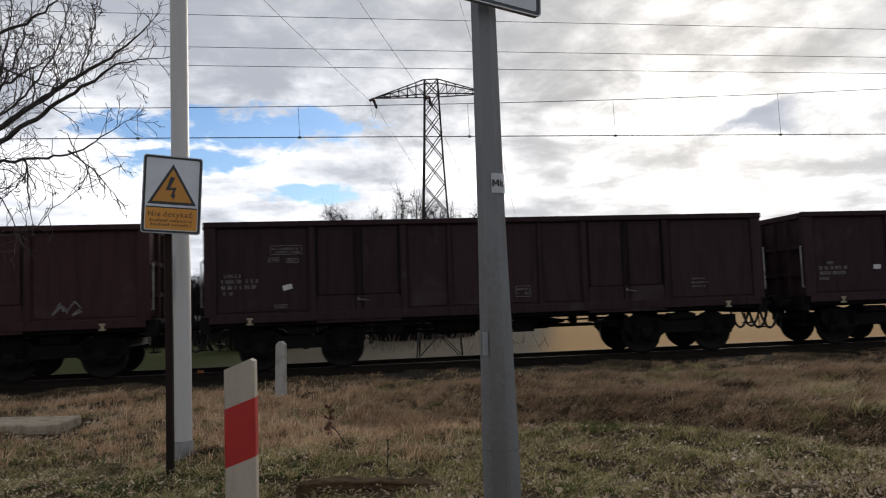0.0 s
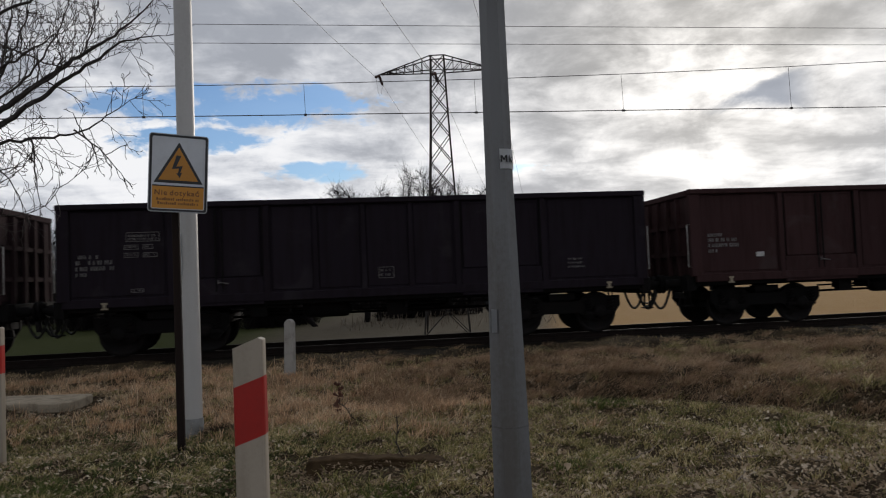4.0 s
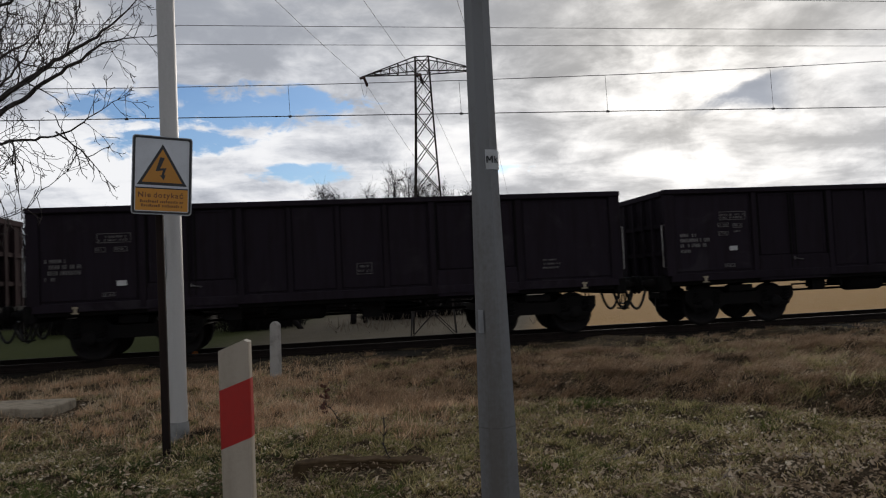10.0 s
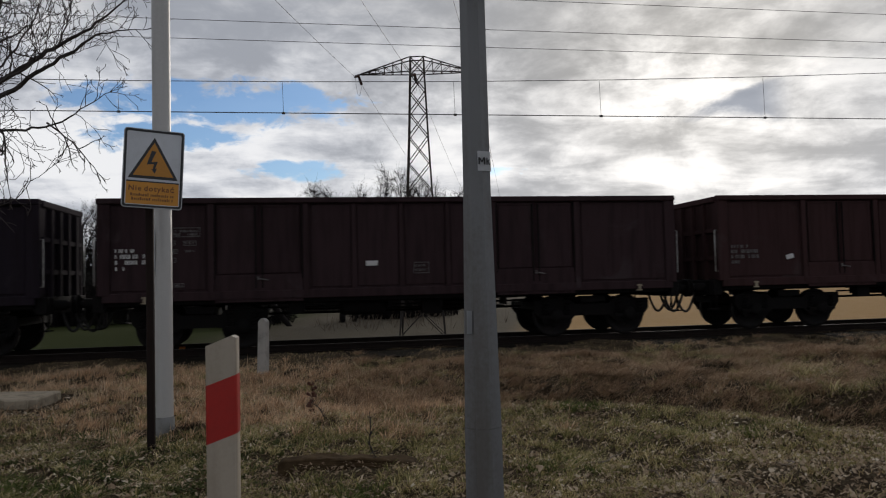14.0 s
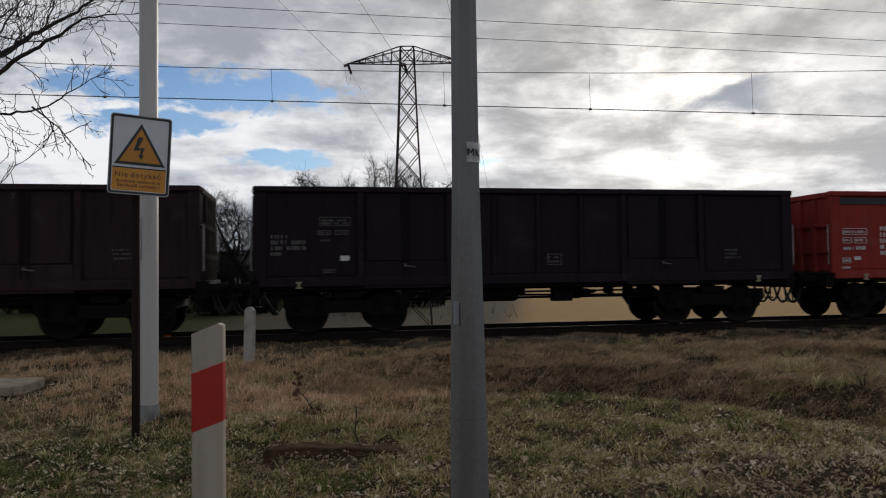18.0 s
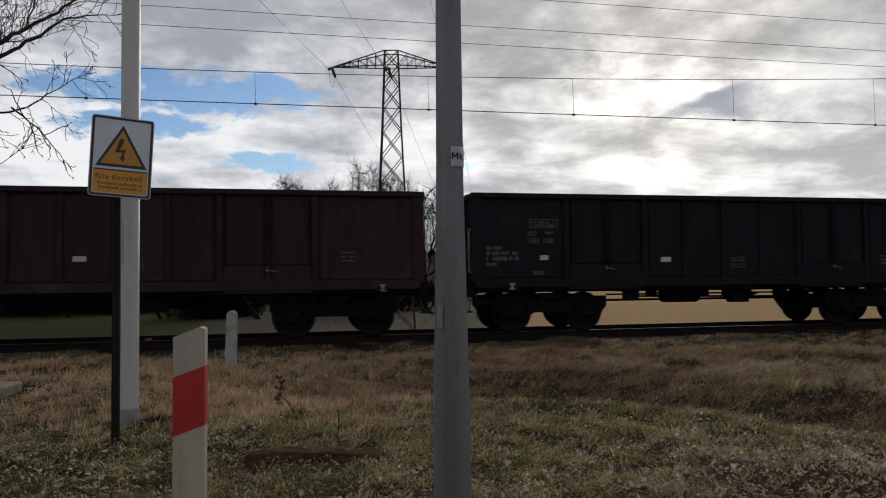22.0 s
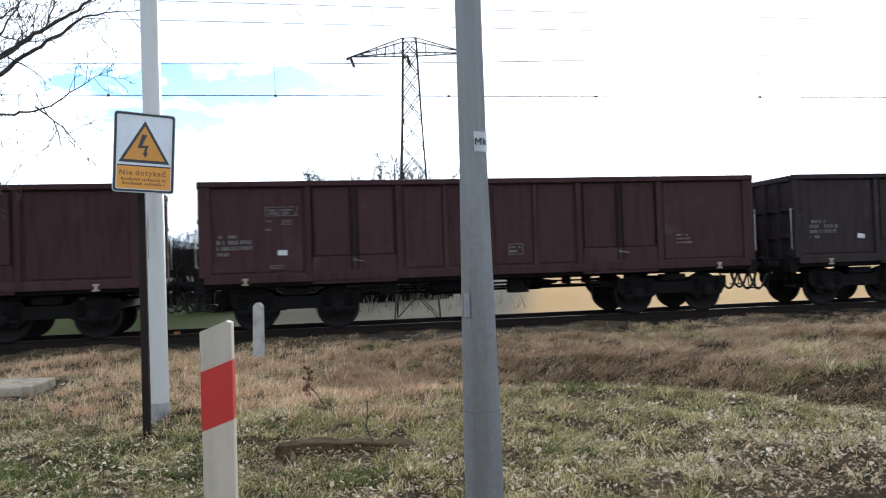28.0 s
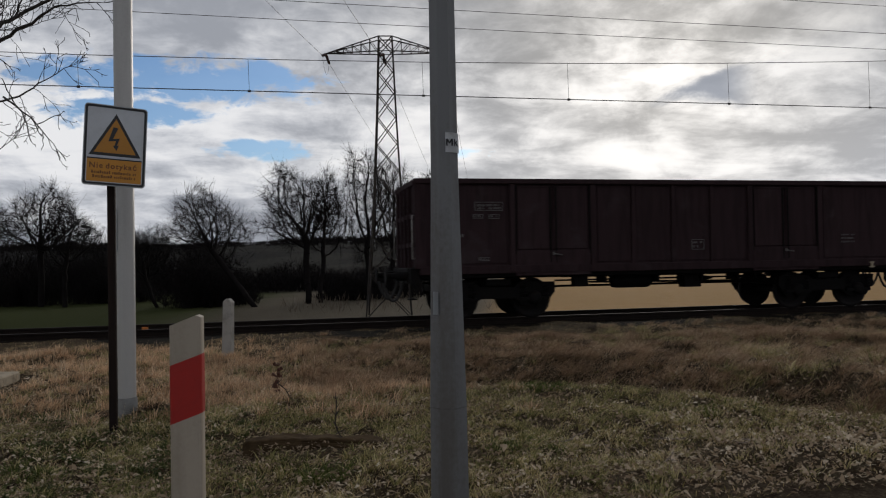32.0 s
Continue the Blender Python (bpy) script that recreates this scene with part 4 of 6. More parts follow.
def sign_board(parent, w, h, at, warning=True):
    """A flat sign with a raised rim; local y points away from its reader."""
    plate_ob = part("sign_plate", plate(rounded(w, h, 0.03), 0.018, "Y", 0.0), SIGN_BACK, parent, "rimmed sheet metal sign plate", at)
    part("rim", ring_plate(rounded(w, h, 0.03), rounded(w - 0.014, h - 0.014, 0.025), -0.010, 0.0), SIGN_BACK, plate_ob)
    part("white_face", plate(rounded(w - 0.014, h - 0.014, 0.025), -0.003, "Y", 0.0), SIGN_WHITE, plate_ob)
    part("black_border", ring_plate(rounded(w - 0.016, h - 0.016, 0.024), rounded(w - 0.056, h - 0.056, 0.016), -0.002, -0.003), SIGN_BLACK, plate_ob)
    if not warning:
        return plate_ob
    split = -h * 0.175
    lower = [(-w / 2 + 0.036, -h / 2 + 0.036), (w / 2 - 0.036, -h / 2 + 0.036), (w / 2 - 0.036, split), (-w / 2 + 0.036, split)]
    part("amber_field", plate(lower, -0.002, "Y", -0.003), SIGN_YELLOW, plate_ob, "amber lower field with words")
    part("divider", boxes((-w / 2 + 0.036, w / 2 - 0.036, -0.0066, -0.003, split, split + 0.012)), SIGN_BLACK, plate_ob)
    tri = lambda s, z0, z1: [(-s, z0), (s, z0), (0.0, z1)]
    part("triangle_border", plate(tri(0.225, split + 0.035, split + 0.435), -0.0025, "Y", -0.003), SIGN_BLACK, plate_ob)
    part("triangle", plate(tri(0.182, split + 0.062, split + 0.385), -0.002, "Y", -0.0055), SIGN_YELLOW, plate_ob, "amber warning triangle")
    z = split + 0.085
    bolt = [(0.012, z), (0.030, z + 0.055), (0.014, z + 0.050), (0.036, z + 0.120), (-0.022, z + 0.112), (0.020, z + 0.215), (-0.022, z + 0.222), (-0.062, z + 0.085), (0.004, z + 0.094), (-0.008, z + 0.045), (-0.024, z + 0.050)]
    part("lightning_bolt", plate(bolt, -0.002, "Y", -0.0075), SIGN_BLACK, plate_ob)
    for word, x in (("Nie", -0.158), ("dotykać", 0.060)):
        part("word", text_mesh(word, 0.070, 1.20), SIGN_BROWN_INK, plate_ob, "printed word", pose(x, -0.0062, split - 0.062, 90, 0, 0))
    print_bars = bmesh.new()
    for dz, half in ((-0.125, 0.195), (-0.165, 0.185)):
        x = -half
        k = 0
        while x < half:
            step = (0.014, 0.010, 0.017, 0.012, 0.009, 0.015, 0.011)[(k * 3 + int(-dz * 100)) % 7]
            x1 = min(x + step, half)
            box(print_bars, *(x, x1, -0.0064, -0.005, split + dz - 0.010, split + dz + (0.010 if k % 4 else 0.018)))
            x, k = x1 + (0.018 if k % 9 == 8 else 0.006), k + 1
    part("small_print", print_bars, SIGN_BROWN_INK, plate_ob, "two lines of small print")
    return plate_ob


def build_poles():
    g = float(height(0.72, -10.30))
    stake = thing("warning_sign", "electric shock warning sign on a dark brown steel post", "sign", pose(0.722, -10.30, g))
    part("post", boxes((-0.035, 0.035, -0.03, 0.03, -0.3, 2.503 - g + 0.05), bevel=0.008), POST_BROWN, stake)
    tilt = pose(0.065, -0.130, 2.503 - g, 0, 2.8, 17)
    sign_board(stake, 0.544, 0.757, tilt)
    top = 2.503 - g
    part("bracket", boxes((-0.06, 0.05, -0.09, 0.034, top + 0.052, top + 0.08)), SIGN_BACK, stake)
    for z in (top - 0.17, top + 0.02):
        part("clamp", boxes((-0.05, 0.05, -0.040, 0.036, z - 0.02, z + 0.02), bevel=0.004), SIGN_BACK, stake)

    g = float(height(0.684, -9.5))
    pole = thing("lamp_pole", "tall pale grey tapered metal pole with a dull foot", "pole", pose(0.684, -9.5, g))
    part("shaft", lathe([(0.097, 0.2), (0.097, 1.5), (0.096, 3.5), (0.095, 5.5), (0.092, 8.0)], n=20), GALV_PALE, pole)
    part("foot", lathe([(0.108, -0.3), (0.108, 0.19), (0.100, 0.22)], n=20), GALV_FOOT, pole)
    part("hatch", boxes((-0.110, -0.06, -0.085, -0.03, 1.75, 2.2), bevel=0.004), SIGN_BACK, pole, "small pale plate")

    g = float(height(3.15, -14.0))
    pole = thing("sign_pole", "grey faceted metal pole carrying a sign", "pole", pose(3.160, -14.0, g))
    part("shaft", lathe([(0.110, -0.3), (0.108, 0.18), (0.103, 0.80), (0.078, 2.05), (0.0725, 3.05), (0.067, 4.2)], n=8, soft=False), GALV, pole, at=pose(0, 0, 0, 0, 0, 12))
    part("joint", lathe([(0.1035, 0.797), (0.1038, 0.799), (0.1038, 0.803), (0.1035, 0.805)], n=8, soft=False), GALV, pole, at=pose(0, 0, 0, 0, 0, 12))
    tag = bmesh.new()
    cols = []
    for i in range(7):
        t = radians(-7 + 13 * i)
        cols.append([tag.verts.new((math.sin(t) * r, -math.cos(t) * r, z)) for r, z in ((0.0796, 2.14), (0.0789, 2.245))])
    for p, q in zip(cols, cols[1:]):
        tag.faces.new((p[0], q[0], q[1], p[1]))
    bmesh.ops.solidify(tag, geom=tag.faces[:], thickness=-0.0012)
    tag = part("sticker", tag, worn("white_sticker_film", (0.88, 0.89, 0.90), (0.74, 0.74, 0.74), 0.45, 0, 9.0, 0.4, 60, 0.03), pole, "white sticker with letters")
    strokes = {"M": ((-0.019, -0.018, -0.011, 0.018), (0.011, -0.018, 0.019, 0.018)), "k": ((-0.013, -0.018, -0.006, 0.018),)}
    slants = {"M": ((-0.013, 0.018, 0.0, -0.006), (0.013, 0.018, 0.0, -0.006)), "k": ((-0.006, -0.003, 0.009, 0.010), (-0.002, 0.001, 0.011, -0.018))}
    for word, turn_by in (("M", 9), ("k", 38)):
        t = radians(turn_by)
        bm = bmesh.new()
        for x0, z0, x1, z1 in strokes[word]:
            box(bm, x0, x1, -0.001, 0.001, z0, z1)
        for x0, z0, x1, z1 in slants[word]:
            f = [bm.verts.new(p) for p in ((x0 - 0.004, -0.0012, z0), (x0 + 0.004, -0.0012, z0), (x1 + 0.004, -0.0012, z1), (x1 - 0.004, -0.0012, z1))]
            g = [bm.verts.new(v.co + Vector((0, 0.0022, 0))) for v in f]
            for q in (f, g[::-1]) + tuple((f[i], g[i], g[(i + 1) % 4], f[(i + 1) % 4]) for i in range(4)):
                bm.faces.new(q)
        bmesh.ops.recalc_face_normals(bm, faces=bm.faces)
        part("letter", bm, SIGN_BLACK, tag, at=pose(math.sin(t) * 0.0825, -math.cos(t) * 0.0825, 2.192, 0, 0, turn_by))
    old = bmesh.new()
    cols = [[old.verts.new((math.sin(radians(t)) * r, -math.cos(radians(t)) * r, z)) for r, z in ((0.1000, 1.29), (0.0985, 1.41))] for t in (-58, -48, -38)]
    for p, q in zip(cols, cols[1:]):
        old.faces.new((p[0], q[0], q[1], p[1]))
    bmesh.ops.solidify(old, geom=old.faces[:], thickness=-0.0012)
    part("old_sticker", old, SIGN_BACK, pole, "small faded label")
    sign_board(pole, 0.60, 0.60, pose(0.055, -0.12, 3.43, 0, 1, 25), warning=False)


build_poles()


def guide_post():
    post = thing("guide_post", "white plastic guide post with a slanted red band", "post", group="roadside guide posts")
    w, d = 0.137, 0.075
    top = lambda x: 1.325 + (x + w / 2) / w * 0.045
    slab = lambda z0, z1, k=0.05: [(-w / 2, z0), (w / 2, z0 + (k if z0 > 0 else 0)), (w / 2, z1 + k), (-w / 2, z1)]

    def piece(name, pts, mat, parent, grow=0.0, label=""):
        pts = [(x * (1 + grow), z) for x, z in pts]
        bm = plate(pts, d + grow * 0.1, "Y", -d / 2 - grow * 0.05)
        bmesh.ops.bevel(bm, geom=[e for e in bm.edges if abs((e.verts[0].co - e.verts[1].co).y) < 1e-4 and abs((e.verts[0].co - e.verts[1].co).z) > 0.1], offset=0.012, segments=2, affect="EDGES", profile=0.5)
        return part(name, bm, mat, parent, label)
    piece("lower_body", slab(-0.3, 0.872), POST_WHITE, post)
    piece("red_band", slab(0.872, 1.130), POST_RED, post, 0.012, "slanted red band")
    piece("upper_body", [(-w / 2, 1.130), (w / 2, 1.180), (w / 2, 1.340), (w / 2 - 0.022, 1.350), (-w / 2, 1.305)], POST_WHITE, post)
    return post


DOCK = worn("russet_dock_stalk", (0.11, 0.040, 0.022), (0.06, 0.026, 0.016), 0.85, 0, 9.0, 0.6)
DRY_STICK = worn("dry_grey_stick", (0.24, 0.19, 0.15), (0.12, 0.09, 0.07), 0.85, 0, 8.0, 0.6)
SLAB = worn("dusty_concrete", (0.33, 0.28, 0.21), (0.15, 0.12, 0.085), 0.95, 0, 7.0, 0.75, 70, 0.7, gloss=0.1)


def build_roadside():
    post = guide_post()
    post.matrix_basis = pose(1.889, -14.4, -0.20, 0, 0, -6)
    copy_thing(post, pose(-0.90, -10.4, -0.25, 0, 0, -6))
    stone = thing("hectometre_post", "short weathered white concrete marker post", "marker post", pose(1.37, -4.6, float(height(1.37, -4.6)) + 0.06, 0, 1.5, -20))
    bm = plate([(-0.088, -0.26), (0.088, -0.26), (0.076, 0.90), (0.02, 0.955), (-0.02, 0.955), (-0.080, 0.90)], 0.14, "Y", -0.07)
    bmesh.ops.bevel(bm, geom=list(bm.edges), offset=0.014, segments=2, affect="EDGES", profile=0.5)
    part("stone_body", bm, worn("limewashed_concrete", (0.36, 0.34, 0.31), (0.17, 0.16, 0.14), 0.9, 0, 5, 0.7, 60, 0.5, gloss=0.1), stone)
    z = float(height(-1.9, -6.7))
    slab = thing("concrete_slab", "pale concrete slab sunk in the grass", "slab", pose(-2.06, -6.66, z + 0.09, 0, 1, -6))
    bm = boxes((-0.72, 0.68, -0.30, 0.42, -0.1, 0.055), bevel=0.02)
    part("slab_body", bm, SLAB, slab)
    part("slab_chip", boxes((0.30, 0.60, -0.44, -0.37, -0.08, 0.055), bevel=0.015), SLAB, slab)
    kerb = thing("kerb_stone", "mossy old kerb stone half sunk in grass", "kerb stone", pose(2.56, -11.58, -0.225, 0, 0, -15.5))
    rows = [(-0.60, 0.02), (-0.57, 0.135), (-0.30, 0.165), (0.1, 0.155), (0.42, 0.16), (0.55, 0.125), (0.60, 0.0), (0.60, -0.15), (-0.60, -0.15)]
    bm = plate(rows, 0.18, "Y", -0.10)
    bmesh.ops.bevel(bm, geom=list(bm.edges), offset=0.012, segments=2, affect="EDGES", profile=0.5)
    bmesh.ops.subdivide_edges(bm, edges=[e for e in bm.edges if e.calc_length() > 0.10], cuts=5, use_grid_fill=True)
    for v in bm.verts:
        v.co += 0.026 * noise.noise_vector(v.co * 6) + 0.010 * noise.noise_vector(v.co * 21)
    part("stone", bm, MOSSY, kerb)
    # dry dock stalk and dead twigs
    for x, y, h, seed in ((2.28, -8.80, 0.40, 1), (2.78, -11.72, 0.42, 2), (2.45, -9.6, 0.22, 3)):
        rng = random.Random(seed)
        weed = thing("dead_weed", "dead brown weed stalk", "weed", pose(x, y, float(height(x, y))), "dead weeds")
        bm = bmesh.new()
        p = Vector((0, 0, -0.02))
        for i in range(6):
            q = p + Vector((rng.uniform(-0.03, 0.03) - 0.012 * seed, rng.uniform(-0.03, 0.03), h / 6))
            rod(bm, p, q, 0.005, 0.004, n=5)
            for _ in range(3):
                b = q + Vector((rng.uniform(-0.06, 0.06), rng.uniform(-0.06, 0.06), rng.uniform(0.0, 0.06)))
                rod(bm, q, b, 0.004, 0.024 if seed == 1 else 0.002, n=4)
            p = q
        part("stalk", bm, DOCK if seed == 1 else TWIG, weed)
    rng = random.Random(6)
    for i in range(10):
        x, y = (rng.uniform(3.4, 6.2), rng.uniform(-12.7, -11.6)) if i % 2 else (rng.uniform(1.9, 9.0), rng.uniform(-12.6, -10.9))
        tw = thing("fallen_twig", "thin fallen twig lying in the grass", "twig", pose(x, y, float(height(x, y)) + 0.05, 0, 0, rng.uniform(0, 360)), "fallen twigs")
        bm = bmesh.new()
        p = Vector((0, 0, 0))
        for k in range(4):
            q = p + Vector((rng.uniform(0.04, 0.10), rng.uniform(-0.05, 0.05), rng.uniform(-0.012, 0.02)))
            rod(bm, p, q, 0.0075 - 0.001 * k, 0.0065 - 0.001 * k, n=5)
            if k % 2:
                rod(bm, q, q + Vector((0.07, rng.choice((-1, 1)) * 0.07, 0.02)), 0.003, 0.002, n=4)
            p = q
        part("stick", bm, DRY_STICK, tw)


build_roadside()


# ---- bare trees ----
def tubes(segs, name, mat, sides=4):
    """Many tapered twigs as one mesh; segs rows of a, b, r0, r1."""
    s = np.array(segs, np.float64)
    a, b, r0, r1 = s[:, 0:3], s[:, 3:6], s[:, 6], s[:, 7]
    d = b - a
    d /= np.maximum(np.linalg.norm(d, axis=1), 1e-9)[:, None]
    ref = np.where(np.abs(d[:, 2:3]) > 0.9, np.array([[1.0, 0, 0]]), np.array([[0, 0, 1.0]]))
    u = np.cross(d, ref)
    u /= np.linalg.norm(u, axis=1)[:, None]
    w = np.cross(d, u)
    k = len(s)
    co = np.empty((k, 2 * sides, 3))
    for i in range(sides):
        t = 2 * math.pi * i / sides
        o = u * math.cos(t) + w * math.sin(t)
        co[:, i] = a + o * r0[:, None]
        co[:, sides + i] = b + o * r1[:, None]
    base = np.arange(k)[:, None] * 2 * sides
    faces = np.concatenate([base + np.array([[i, (i + 1) % sides, sides + (i + 1) % sides, sides + i]]) for i in range(sides)], 1).reshape(-1, 4)
    me = bpy.data.meshes.new(name)
    me.from_pydata(co.reshape(-1, 3), [], faces.tolist())
    me.polygons.foreach_set("use_smooth", np.ones(len(faces), bool))
    me.materials.append(mat)
    return me


def crown_nodes(rng, points, trunk, step=0.36, reach=3.2, near=0.50):
    """Branches that grow step by step towards free points of the crown until each is reached."""
    nodes = [np.array(p) for p in trunk]
    parent = [i - 1 for i in range(len(nodes))]
    best, kids = np.full(len(points), 1e9), {}
    owner = np.zeros(len(points), int)
    fresh = 0
    for _ in range(90):
        for k in range(fresh, len(nodes)):
            dist = np.linalg.norm(points - nodes[k], axis=1)
            closer = dist < best
            best[closer], owner[closer] = dist[closer], k
        fresh = len(nodes)
        live = (best > near) & (best < reach + (6.0 if fresh < len(trunk) + 12 else 0.0))
        if not live.any():
            break
        for k in np.unique(owner[live]):
            pull = points[live & (owner == k)] - nodes[k]
            pull = (pull / np.linalg.norm(pull, axis=1)[:, None]).sum(0)
            pull = pull / max(np.linalg.norm(pull), 1e-6) + rng.normal(0, 0.11, 3)
            q = nodes[k] + pull / np.linalg.norm(pull) * step
            if any(np.linalg.norm(q - nodes[c]) < 0.5 * step for c in kids.get(int(k), ())):
                points[live & (owner == k)] = 1e6
                best[live & (owner == k)] = 0.0
                continue
            kids.setdefault(int(k), []).append(len(nodes))
            nodes.append(q)
            parent.append(int(k))
    return nodes, parent


def far_tree(x, y, tall, wide, seed, lean=0.0, label="bare winter tree beyond the field", fork=0.36, shift=0.0, fill=1700, arms=()):
    """A bare tree: a trunk that forks into boughs which fill a rounded, lobed crown with fine twigs."""
    rng = np.random.default_rng(seed)
    tree = thing("bare_tree", label, "tree", pose(x, y, float(height(x, y)) - 0.1), "bare trees beyond the track")
    low = tall * fork
    p, trunk = np.zeros(3), [np.zeros(3)]
    for i in range(max(4, int(low / 0.5))):
        p = p + np.array([lean + rng.normal(0, 0.10), rng.normal(0, 0.10), 1.0]) * low / max(4, int(low / 0.5))
        trunk.append(p)
    mid = np.array([p[0] + shift, p[1], low + 0.48 * (tall - low)])
    half = np.array([wide / 2, wide / 2, 0.54 * (tall - low)])
    way = rng.normal(0, 1, (fill, 3))
    way /= np.linalg.norm(way, axis=1)[:, None]
    lobes = 1 + 0.16 * np.sin(3 * np.arctan2(way[:, 0], way[:, 2]) + seed) + 0.10 * np.sin(7 * way[:, 0] + 5 * way[:, 2] + 2 * seed)
    points = mid + way * half * (rng.uniform(0.1, 1, fill) ** 0.45 * lobes)[:, None]
    points = points[points[:, 2] > low * 0.72]
    for dx, z, long, many in arms:
        # long low boughs that reach out to one side
        u = rng.uniform(0, 1, many)
        points = np.concatenate([points, np.stack([p[0] + dx * (0.15 + 0.85 * u), p[1] + rng.normal(0, 0.5, many), z + long * np.sin(3.0 * u) + rng.normal(0, 0.10 + 0.45 * u, many)], 1)])
    nodes, parent = crown_nodes(rng, points, trunk)
    load = np.full(len(nodes), 0.0)
    for k in range(len(nodes) - 1, 0, -1):
        load[k] = max(load[k], 0.0165 ** 2.0)
        load[parent[k]] += load[k]
    girth = load ** 0.5
    girth = np.minimum(girth * np.clip(girth / 0.04, 1.0, 1.4), 0.026 * tall)
    tips = set(range(len(nodes))) - set(parent)
    wood, twigs = [], []
    for k in range(1, len(nodes)):
        a, b = nodes[parent[k]], nodes[k]
        (wood if girth[k] > 0.06 else twigs).append((*a, *b, girth[parent[k]] if girth[parent[k]] < 1.6 * girth[k] else 1.2 * girth[k], girth[k]))
        if k > len(trunk) and girth[k] < 0.08:
            for _ in range(9 if k in tips else 4):
                d = (b - a) / 0.36 * 0.9 + rng.normal(0, 0.45, 3) + np.array([0, 0, 0.15])
                q = b + d * rng.uniform(0.25, 0.6)
                twigs.append((*b, *q, 0.012, 0.008))
                e = q + (d + rng.normal(0, 0.5, 3)) * rng.uniform(0.2, 0.4)
                twigs.append((*q, *e, 0.008, 0.006))
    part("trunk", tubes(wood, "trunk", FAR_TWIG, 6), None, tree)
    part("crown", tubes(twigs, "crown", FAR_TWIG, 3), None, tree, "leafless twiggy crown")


REED = worn("dull_reed", (0.13, 0.10, 0.07), (0.08, 0.062, 0.045), 0.9)


